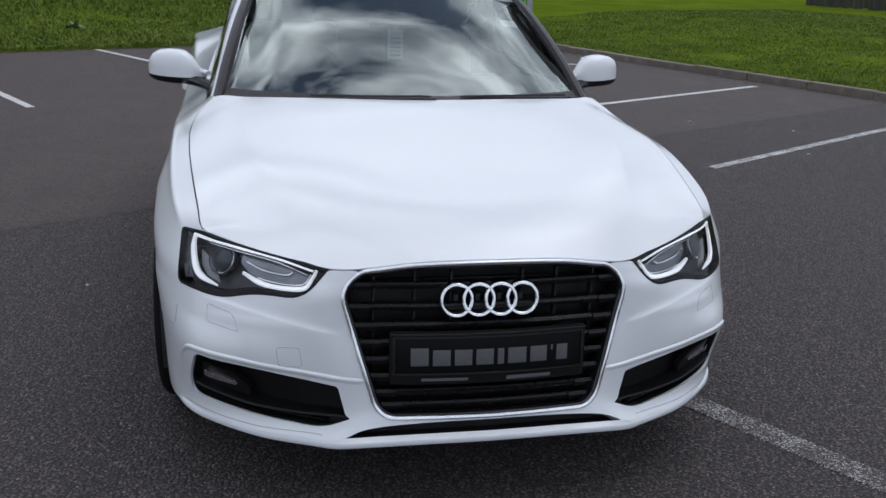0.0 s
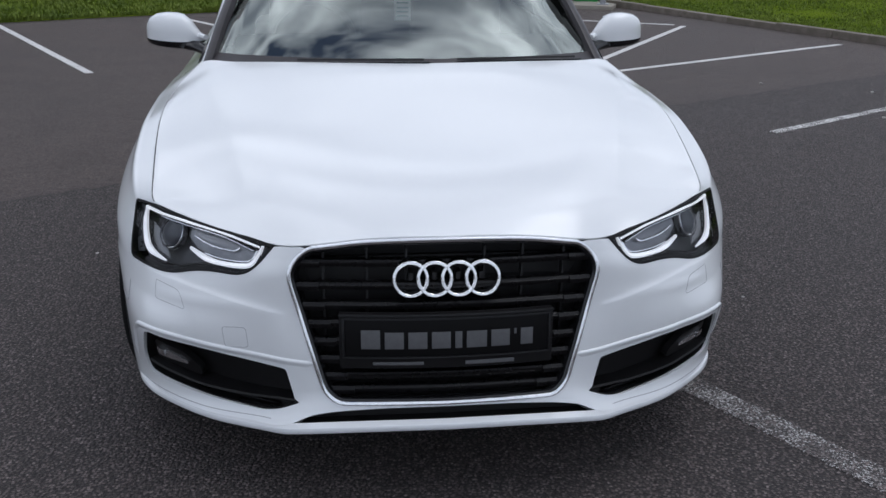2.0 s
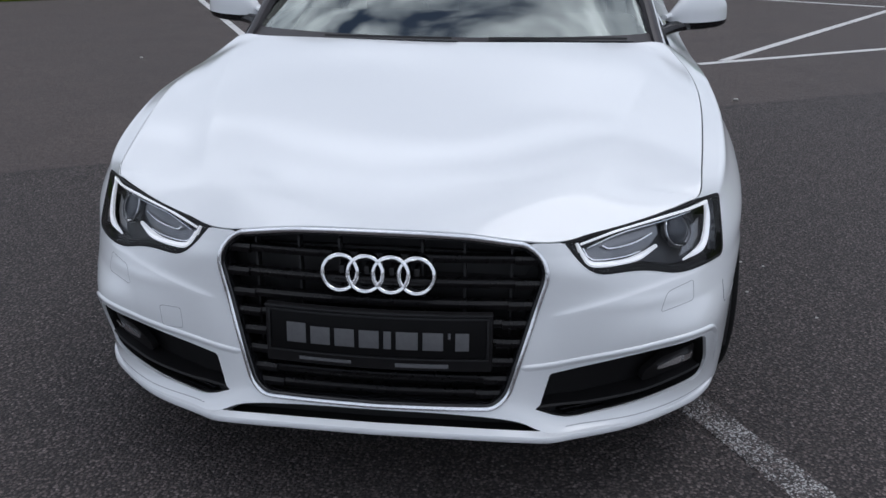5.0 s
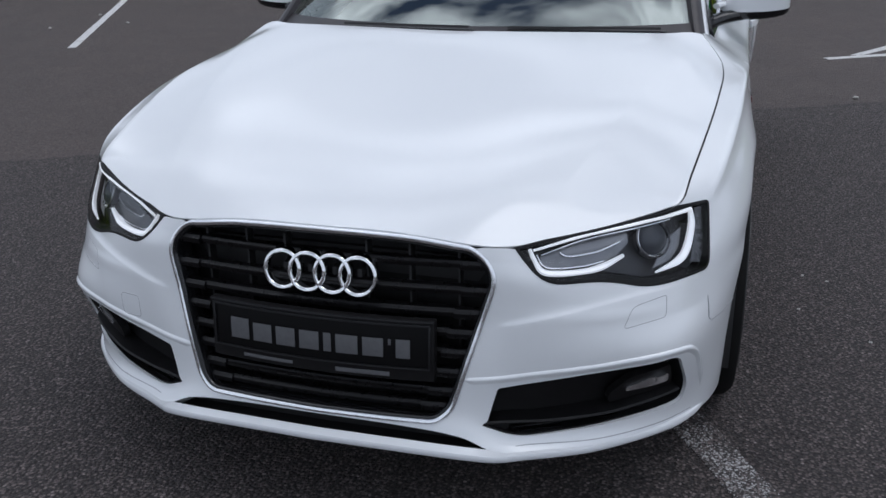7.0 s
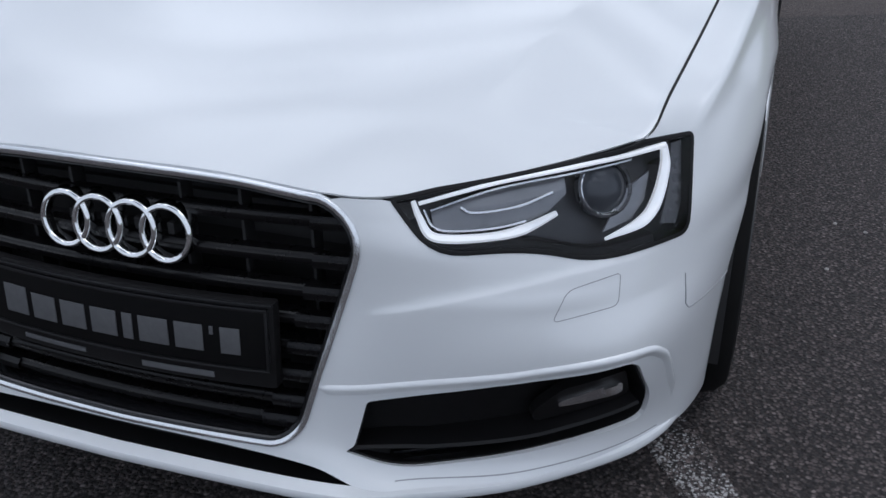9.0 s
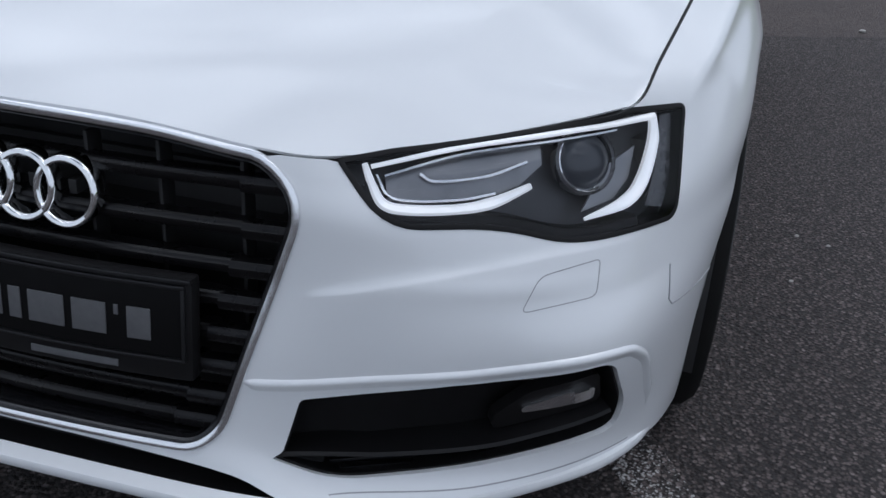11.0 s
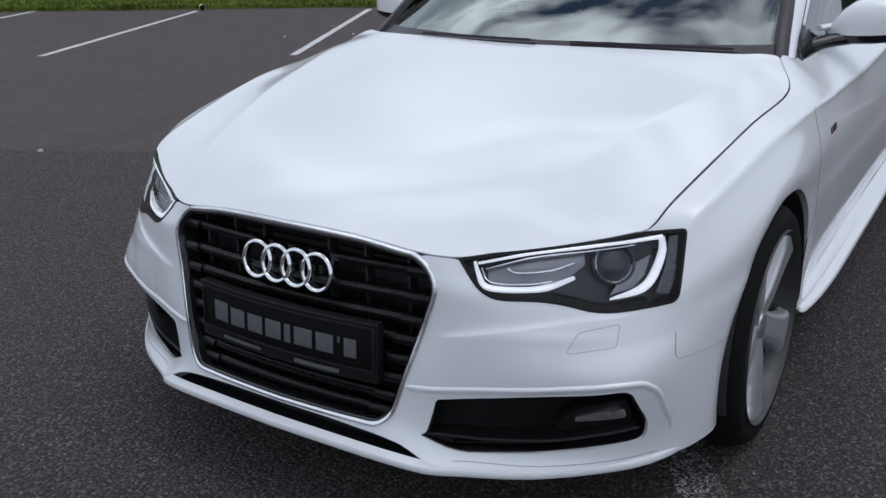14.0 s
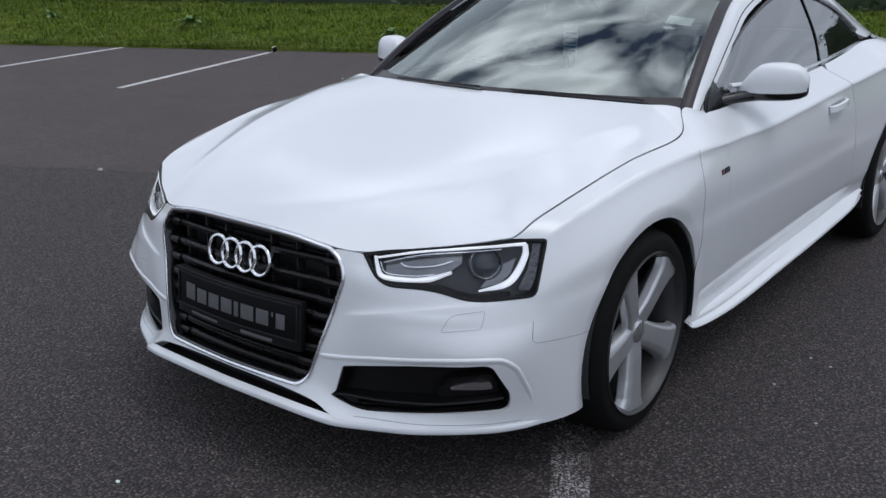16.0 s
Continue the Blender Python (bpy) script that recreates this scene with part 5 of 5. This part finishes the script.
far_c = n.mix(n.ramp(n.math("ADD", n.math("MULTIPLY", n.noise(26, 6, .75), 0.5), n.math("MULTIPLY", chips, 0.55)), (0.34, 0.0), (0.62, 1.0)), (0.144, 0.112, 0.101), (0.049, 0.0376, 0.0345))
scuff = n.ramp(n.noise(2.3, 7, .68), (0.40, 0.0), (0.68, 1.0))
far_c = n.mix(n.math("MULTIPLY", scuff, 0.38), far_c, (0.036, 0.028, 0.027))
base = n.mix(old, near_c, far_c)
base = n.mix(n.ramp(patch, (0.4, 0.0), (0.72, 0.45)), base, n.mix(0.5, base, (0.035, 0.033, 0.034)))
speck = n.ramp(n.cells(23), (0.018, 1.0), (0.03, 0.0))
base = n.mix(n.math("MULTIPLY", speck, n.ramp(n.noise(3.1, 2), (0.52, 0.0), (0.6, 0.5))), base, (0.35, 0.34, 0.33))
crackd = n.math("ABSOLUTE", seam_d)
base = n.mix(n.ramp(crackd, (0.006, 0.7), (0.02, 0.0)), base, (0.022, 0.019, 0.020))
n.put("Base Color", base)
n.put("Roughness", n.ramp(grain, (0.3, 0.7), (0.8, 0.95)))
n.bump(n.math("ADD", n.math("MULTIPLY", chips, -0.9), n.math("MULTIPLY", grain, 0.35)), 0.009, 1.0)

ground_bm = bmesh.new()
steps = [-900, -300, -120, -60, -30] + list(range(-24, 25, 2)) + [30, 60, 120, 300, 900]
gv = [[ground_bm.verts.new((x, y, 0)) for x in steps] for y in steps]
for r, q in zip(gv[:-1], gv[1:]):
    for i in range(len(steps) - 1):
        ground_bm.faces.new([r[i], r[i + 1], q[i + 1], q[i]])
ground = tagged(mesh_object("ground", ground_bm, ASPHALT, smooth=False), "dark patched asphalt of a car park", "ground", kind="structure")

# painted bay lines


def line_material(name, worn):
    m = material(name, (0.6, 0.6, 0.6), 0.7)
    n = Nodes(m)
    chips = n.cells(150)
    wear = n.math("ADD", n.math("MULTIPLY", n.noise(6, 6, .7), 0.55), n.math("ADD", n.math("MULTIPLY", n.noise(110, 4, .7), 0.9), n.math("MULTIPLY", chips, -0.35)))
    keep = n.ramp(wear, (worn - .06, 0.0), (worn + .06, 1.0))
    n.put("Base Color", n.mix(keep, stones(n), n.mix(n.noise(40, 4), (0.50, 0.49, 0.48), (0.68, 0.67, 0.655)) if worn < .6 else n.mix(n.noise(40, 4), (0.36, 0.352, 0.345), (0.54, 0.53, 0.52))))
    n.bump(n.math("MULTIPLY", chips, -1.0), 0.004, 0.8)
    return m


LINE, LINE_OLD, LINE_WORN = line_material("bay_paint", .38), line_material("old_bay_paint", .54), line_material("worn_bay_paint", .645)


def bay_line(a, b, width, mat, label):
    a, b = np.array(a, float), np.array(b, float)
    d = (b - a) / np.linalg.norm(b - a)
    s = np.array((-d[1], d[0])) * width / 2
    bm = bmesh.new()
    m = max(2, int(np.linalg.norm(b - a) / .06))
    rows = []
    for k in range(m + 1):
        p = a + (b - a) * k / m
        w0, w1 = 1 + .10 * noise.noise(Vector((p[0] * 7, p[1] * 7, 1))), 1 + .10 * noise.noise(Vector((p[0] * 7, p[1] * 7, 5)))
        rows.append([bm.verts.new((*(p - s * w0), 0)), bm.verts.new((*(p - s * w0 * .97), .003)), bm.verts.new((*(p + s * w1 * .97), .003)), bm.verts.new((*(p + s * w1), 0))])
    for r, q in zip(rows[:-1], rows[1:]):
        for j in range(3):
            bm.faces.new([r[j], r[j + 1], q[j + 1], q[j]])
    bm.faces.new(rows[0][::-1])
    bm.faces.new(rows[-1])
    bmesh.ops.recalc_face_normals(bm, faces=bm.faces)
    return tagged(mesh_object("bay_line", bm, mat, smooth=False), label, "road marking", "bay lines", "structure")


for a, b in (((-7.36, 4.42), (-9.20, 8.28)), ((-9.85, 3.40), (-11.62, 7.30)), ((-4.98, 5.60), (-6.95, 9.45)), ((-2.56, 6.90), (-4.66, 10.86)), ((-.45, 8.50), (-2.70, 12.10)),
             ((1.57, 6.34), (5.76, 8.74)), ((2.82, 4.12), (6.6, 6.40)), ((1.80, 6.53), (4.50, 10.66)), ((2.0, 11.94), (4.42, 10.81))):
    bay_line(a, b, .078, LINE_OLD if a[0] == 2.82 else LINE, "white painted parking bay line on asphalt")
bay_line((.465, 1.165), (2.265, -1.955), .115, LINE_WORN, "worn white bay line running under the car")

# ---- kerb, grass banks, hedge ----
CONCRETE = material("kerb_concrete", (0.25, 0.23, 0.22), 0.85)
n = Nodes(CONCRETE)
info = n.t.nodes.new("ShaderNodeObjectInfo")
n.put("Base Color", n.mix(n.ramp(n.noise(7, 6, .65), (0.35, 0.0), (0.7, 1.0)), n.mix(info.outputs["Random"], (0.17, 0.14, 0.12), (0.23, 0.195, 0.17)), (0.11, 0.095, 0.07)))
n.bump(n.noise(120, 5), 0.004, 0.6)
GRASS_SOIL = material("grass_turf", (0.06, 0.09, 0.02), 0.95, spec=0.0)
n = Nodes(GRASS_SOIL)
n.put("Base Color", n.mix(n.ramp(n.noise(1.1, 6, .6), (0.35, 0.0), (0.7, 1.0)), (0.075, 0.115, 0.008), (0.125, 0.17, 0.016)))
n.bump(n.noise(30, 6), 0.03, 0.8)
BLADE = material("grass_blades", (0.08, 0.14, 0.03), 0.6, spec=0.15)
n = Nodes(BLADE)
geo = n.t.nodes.new("ShaderNodeNewGeometry")
blade_c = n.mix(geo.outputs["Random Per Island"], (0.104, 0.148, 0.018), (0.142, 0.190, 0.028))
blade_c = n.mix(n.ramp(n.noise(.9, 4), (0.42, 0.0), (0.7, 0.8)), blade_c, (0.175, 0.215, 0.040))
n.put("Base Color", n.mix(n.ramp(n.noise(2.1, 5), (0.46, 0.0), (0.66, 0.75)), blade_c, (0.055, 0.090, 0.012)))
LEAF = material("hedge_leaves", (0.03, 0.05, 0.015), 0.6)
n = Nodes(LEAF)
geo = n.t.nodes.new("ShaderNodeNewGeometry")
n.put("Base Color", n.mix(geo.outputs["Random Per Island"], (0.016, 0.028, 0.010), (0.045, 0.075, 0.020)))

CORNER = np.array((3.47, 15.3))
LEFT_DIR, KERB_DIR = np.array((-.882, -.471)), np.array((.386, -.923))
LEFT_OUT, KERB_OUT = np.array((-.471, .882)), np.array((.923, .386))


def bank_height(d, wide=7.0, top=.3):
    f = min(1, max(0, d / wide))
    return .03 + top * f * f * (3 - 2 * f)


def bank(name, origin, along, outward, length, depth, top, label):
    bm = bmesh.new()
    cols = np.concatenate([np.linspace(0, 3, 13), np.linspace(3.5, depth, 16)])
    rows = []
    for s in np.arange(0, length + .1, .5):
        r = []
        for d in cols:
            p = origin + along * s + outward * (d + (.06 * noise.noise(Vector((s * 1.7, 0, 3))) if d == 0 else 0))
            z = bank_height(d, 7, top) + .05 * noise.noise(Vector((p[0] * .8, p[1] * .8, 0))) * min(1, d)
            r.append(bm.verts.new((p[0], p[1], z if d > 0 else -.02)))
        rows.append(r)
    for r, q in zip(rows[:-1], rows[1:]):
        for j in range(len(cols) - 1):
            bm.faces.new([r[j], r[j + 1], q[j + 1], q[j]])
    bmesh.ops.recalc_face_normals(bm, faces=bm.faces)
    return tagged(mesh_object(name, bm, GRASS_SOIL), label, "grass bank", kind="structure")


bank("grass_bank", CORNER - LEFT_DIR * 14, LEFT_DIR, LEFT_OUT, 50, 40, .32, "rough green grass bank along the car park")
bank("grass_bank", CORNER + KERB_OUT * .14 - KERB_DIR * 14, KERB_DIR, KERB_OUT, 44, 40, .30, "mown green grass behind the kerb")

rng = np.random.default_rng(5)


def grass(name, origin, along, outward, s0, s1, d1, top, count, tall, label, fine=1.0):
    verts, faces = [], []
    s = rng.uniform(s0, s1, count)
    d = d1 * rng.uniform(0, 1, count) ** 1.7
    for i in range(count):
        p = origin + along * s[i] + outward * (d[i] + .03)
        z = bank_height(d[i], 7, top) + .02 * (d[i] > .3) - .01
        clump = .6 + .8 * max(0, noise.noise(Vector((p[0] * 1.3, p[1] * 1.3, 2))))
        h = tall * clump * rng.uniform(.5, 1.2)
        a, w = rng.uniform(0, 6.28), fine * rng.uniform(.006, .012) * (1 + d[i] * .12)
        lean = rng.uniform(.2, .9) * h
        dx, dy = math.cos(a), math.sin(a)
        k = len(verts)
        verts += [(p[0] - dy * w, p[1] + dx * w, z), (p[0] + dy * w, p[1] - dx * w, z), (p[0] + dx * lean * .4 + dy * w * .6, p[1] + dy * lean * .4 - dx * w * .6, z + h * .65), (p[0] + dx * lean * .4 - dy * w * .6, p[1] + dy * lean * .4 + dx * w * .6, z + h * .65), (p[0] + dx * lean, p[1] + dy * lean, z + h)]
        faces += [(k, k + 1, k + 2, k + 3), (k + 3, k + 2, k + 4)]
    me = bpy.data.meshes.new(name)
    me.from_pydata(verts, [], faces)
    me.materials.append(BLADE)
    return tagged(new(name, me), label, "grass", kind="stuff")


grass("grass", CORNER, LEFT_DIR, LEFT_OUT, -2, 26, 8, .32, 120000, .09, "uneven green grass blades on the bank")
grass("grass", CORNER + KERB_OUT * .14, KERB_DIR, KERB_OUT, -2, 14, 12, .30, 130000, .045, "mown green grass blades behind the kerb", .7)

# kerb stones
kerb = thing("kerb", "weathered concrete kerb stones edging the grass", "kerb", kind="structure")
stone_bm = block(-.07, .07, -.455, .455, -.05, .095, .012, 2)
stone = mesh_object("kerb_stone", stone_bm, CONCRETE, kerb)
stone.matrix_basis = Matrix.Translation((*(CORNER + KERB_DIR * .5 + KERB_OUT * .07), 0)) @ Matrix.Rotation(math.atan2(KERB_DIR[0] * -1, KERB_DIR[1]), 4, "Z")
for k in range(1, 24):
    o = new("kerb_stone", stone.data)
    o.parent = kerb
    o.matrix_basis = Matrix.Translation((*(CORNER + KERB_DIR * (.5 + .918 * k) + KERB_OUT * (.07 + .008 * rng.normal())), .006 * rng.normal())) @ Matrix.Rotation(math.atan2(KERB_DIR[0] * -1, KERB_DIR[1]) + .006 * rng.normal(), 4, "Z")


def leaf_cloud(name, centers, per, spread, size, mat):
    """Many small leaves round the centres, one mesh."""
    c = np.repeat(np.array(centers, float), per, axis=0)
    k = len(c)
    off = rng.normal(0, 1, (k, 3))
    off *= (rng.uniform(.5, 1, k) / np.linalg.norm(off, axis=1))[:, None]
    c = c + off * np.array(spread)
    a, b = rng.normal(0, 1, (k, 3)), rng.normal(0, 1, (k, 3))
    a /= np.linalg.norm(a, axis=1)[:, None]
    b -= a * (a * b).sum(1)[:, None]
    b /= np.linalg.norm(b, axis=1)[:, None]
    s = (size * rng.uniform(.6, 1.4, k))[:, None]
    v = np.stack([c - a * s, c + b * s * .45, c + a * s, c - b * s * .45], 1).reshape(-1, 3)
    me = bpy.data.meshes.new(name)
    me.from_pydata(v.tolist(), [], [(4 * i, 4 * i + 1, 4 * i + 2, 4 * i + 3) for i in range(k)])
    me.materials.append(mat)
    return me


def hedge(origin, along, length, height, label, step=.7):
    cs = []
    for s in np.arange(0, length, step):
        for z in np.arange(.35, height, .6):
            p = np.array(origin) + np.array(along) * s
            cs.append((p[0] + rng.normal(0, .35), p[1] + rng.normal(0, .35), z + rng.normal(0, .2)))
    me = leaf_cloud("hedge", cs, 60, (.65, .65, .5), .085, LEAF)
    ob = tagged(new("hedge", me), label, "hedge", kind="stuff")
    # solid wavy sheets added inside to block the sky between the leaves
    bm = bmesh.new()
    bm.from_mesh(me)
    side_ = np.array((-along[1], along[0]))
    for off in (.25, -.25):
        rows = []
        for s in np.arange(-.5, length + .5, .5):
            p = np.array(origin) + np.array(along) * s + side_ * (off + .15 * noise.noise(Vector((s, off, 0))))
            rows.append([bm.verts.new((p[0], p[1], z)) for z in (-.1, height * .35, height * .7, height * (.93 + .12 * noise.noise(Vector((s * .8, 2, off)))))])
        for r, q in zip(rows[:-1], rows[1:]):
            for j in range(3):
                bm.faces.new([r[j], r[j + 1], q[j + 1], q[j]])
    bm.to_mesh(me)
    bm.free()
    return ob


far_l = CORNER + LEFT_OUT * 7.6
hedge(far_l - LEFT_DIR * 6, LEFT_DIR, 40, 3.6, "dark dense hedge behind the grass bank")

# weathered timber fence behind the mown grass
TIMBER = material("weathered_timber", (0.06, 0.05, 0.045), 0.85)
n = Nodes(TIMBER)
info = n.t.nodes.new("ShaderNodeObjectInfo")
n.put("Base Color", n.mix(n.noise(9, 6, .7), n.mix(info.outputs["Random"], (0.035, 0.030, 0.027), (0.075, 0.066, 0.058)), (0.03, 0.027, 0.022)))
n.bump(n.noise(60, 5), 0.004, 0.6)
fence = thing("fence", "dark weathered timber board fence behind the grass", "fence")
board_me = mesh_object("board", block(-.075, .075, -.011, .011, .08, 1.8, .004, 1), TIMBER, fence)
post_me = mesh_object("post", block(-.05, .05, .012, .11, -.1, 1.9, .006, 1), TIMBER, fence)
far_r = CORNER + KERB_OUT * 16.0 - KERB_DIR * 4
fence_turn = Matrix.Rotation(math.atan2(KERB_DIR[1], KERB_DIR[0]), 4, "Z")
for k in range(150):
    p = far_r + KERB_DIR * (.165 * k)
    o = board_me if k == 0 else new("board", board_me.data)
    o.parent = fence
    o.matrix_basis = Matrix.Translation((p[0], p[1], .26 + .012 * rng.normal())) @ fence_turn @ Matrix.Rotation(.006 * rng.normal(), 4, "Y")
    if k % 14 == 0:
        q = post_me if k == 0 else new("post", post_me.data)
        q.parent = fence
        q.matrix_basis = Matrix.Translation((p[0], p[1], .26)) @ fence_turn

# weeds, litter and loose stones
WEED = material("dock_leaves", (0.06, 0.11, 0.03), 0.55)
n = Nodes(WEED)
geo = n.t.nodes.new("ShaderNodeNewGeometry")
n.put("Base Color", n.mix(geo.outputs["Random Per Island"], (0.07, 0.14, 0.025), (0.15, 0.25, 0.06)))


def weed(s, d, size):
    p = CORNER + LEFT_DIR * s + LEFT_OUT * d
    base = bank_height(d, 7, .32)
    plant = thing("weed", "broad-leaved green weed growing in the grass", "weed", "weeds on the bank", at=(p[0], p[1], base))
    for k in range(16):
        a, up_ = rng.uniform(0, 6.28), rng.uniform(.3, 1.2)
        ln_, w_ = size * rng.uniform(.5, 1.0), size * rng.uniform(.10, .17)
        bm = bmesh.new()
        prev = None
        for f in np.linspace(0, 1, 6):
            r, z = ln_ * f * math.cos(up_), ln_ * (f * math.sin(up_) - .55 * f * f)
            w = w_ * math.sin(math.pi * min(1, .12 + f * .88)) + .002
            ring = [bm.verts.new((r * math.cos(a) - s_ * w * math.sin(a), r * math.sin(a) + s_ * w * math.cos(a), max(z, 0) + .02 + .25 * w * abs(s_))) for s_ in (-1, 0, 1)]
            if prev:
                for j in range(2):
                    bm.faces.new([prev[j], prev[j + 1], ring[j + 1], ring[j]])
            prev = ring
        part("leaf", bm, WEED, plant)
    return plant


for s_, d_, z_ in ((17.2, 2.9, .55), (13.1, 2.0, .35), (11.5, 3.4, .3), (20.5, 3.6, .4), (6.5, 2.2, .35)):
    weed(s_, d_, z_)

STONE = material("pale_stone", (0.4, 0.38, 0.35), 0.8)
n = Nodes(STONE)
n.put("Base Color", n.mix(n.noise(70, 5), (0.30, 0.28, 0.26), (0.55, 0.53, 0.5)))


def chip(name, x, y, size, mat, label, category, group=""):
    bm = bmesh.new()
    bmesh.ops.create_icosphere(bm, subdivisions=2, radius=1)
    for v in bm.verts:
        k = 1 + .35 * noise.noise(v.co * 1.3 + Vector((x * 9, y * 9, 0)))
        v.co = Vector((v.co.x * size * k, v.co.y * size * .8 * k, max(v.co.z, -.6) * size * .55 * k))
    low = min(v.co.z for v in bm.verts)
    for v in bm.verts:
        v.co.z -= low
    ob = mesh_object(name, bm, mat, smooth=False)
    ob.location = (x, y, 0)
    return tagged(ob, label, category, group)


chip("paper_scrap", -.081, -.419, .007, PAPER, "small white scrap of paper on the asphalt", "litter")
cup = thing("paper_cup", "cream paper cup lying at the end of a bay line", "litter", at=(-9.21, 8.40, .045))
part("wall", lathe([(-.055, .0), (-.055, .030), (.05, .043), (.05, .046), (-.058, .033), (-.058, .0)], 24), material("cream_card", (.62, .55, .36), .7), cup)
# a black disc closes the cup and stands for the shade inside
part("opening", lathe([(.044, .0), (.044, .042), (.041, .042), (.041, .0)], 24), DEEP_BLACK, cup, "black disc standing for the shaded mouth")
cup.rotation_euler = (0, radians(6), radians(-35))
for x, y, z in ((1.349, 1.179, .006), (1.251, 1.655, .006), (1.65, 4.873, .02), (1.169, 1.692, .006), (-3.72, 1.851, .02), (1.142, 1.382, .006), (3.6, 6.1, .016), (4.4, 5.6, .016), (3.9, 4.55, .014), (-3.3, 6.0, .014), (-6.1, 7.6, .02), (-5.4, 7.1, .02), (-6.0, 6.6, .018), (-1.35, 1.9, .008)):
    chip("pebble", x, y, z, STONE, "small pale stone chip lying on the asphalt", "stone", "loose stone chips")

# concrete pad with a green cabinet, a timber box and a grey post beyond the bays
PAD_TURN = Matrix.Translation((3.90, 12.92, 0)) @ Matrix.Rotation(math.atan2(-.39, .92), 4, "Z")


def on_pad(bm):
    bm.transform(PAD_TURN)
    return bm


PAD = material("pale_concrete", (0.3, 0.27, 0.22), 0.9)
n = Nodes(PAD)
n.put("Base Color", n.mix(n.noise(6, 6, .65), (0.20, 0.18, 0.15), (0.36, 0.33, 0.28)))
n.bump(n.noise(90, 5), 0.004, 0.5)
GREEN = material("green_sheet_metal", (0.02, 0.30, 0.06), 0.5)
n = Nodes(GREEN)
n.put("Base Color", n.mix(n.noise(5, 5), (0.014, 0.24, 0.045), (0.03, 0.34, 0.075)))
STEEL = material("galvanised_steel", (0.36, 0.37, 0.40), 0.5, 0.6)
n = Nodes(STEEL)
n.put("Base Color", n.mix(n.noise(14, 5), (0.26, 0.27, 0.29), (0.42, 0.43, 0.46)))
pad = tagged(mesh_object("concrete_pad", on_pad(block(-1.9, .22, 0, 1.6, -.05, .06, .01)), PAD), "pale concrete pad beside the parking bays", "pavement", kind="structure")
cabinet = thing("utility_cabinet", "bright green metal cabinet standing on a concrete pad", "cabinet")
part("body", on_pad(block(-.52, -.13, .74, 1.10, .06, 1.15, .012)), GREEN, cabinet)
part("door", on_pad(block(-.50, -.15, .722, .738, .12, 1.10, .006)), GREEN, cabinet)
part("lid", on_pad(block(-.54, -.11, .71, 1.12, 1.15, 1.18, .008)), GREEN, cabinet)
part("handle", on_pad(block(-.20, -.18, .70, .722, .60, .72, .004)), STEEL, cabinet)
crate = thing("timber_box", "brown weathered timber box standing on a concrete pad", "box")
for k in range(7):
    part("board", on_pad(block(-1.02 + .068 * k, -.956 + .068 * k, .74, .76, .06, .92 + .01 * (k % 3), .004)), TIMBER, crate)
part("body", on_pad(block(-1.01, -.56, .762, 1.10, .06, .90, .008)), TIMBER, crate)
part("corner_post", on_pad(block(-1.06, -1.02, .72, .77, .06, .98, .004)), TIMBER, crate)
post = thing("steel_post", "grey galvanised steel post on a base plate", "post")
part("base_plate", on_pad(block(-.06, .12, .20, .38, .06, .075, .003)), STEEL, post)
part("tube", on_pad(block(-.015, .075, .245, .335, .07, 1.25, .012)), STEEL, post)
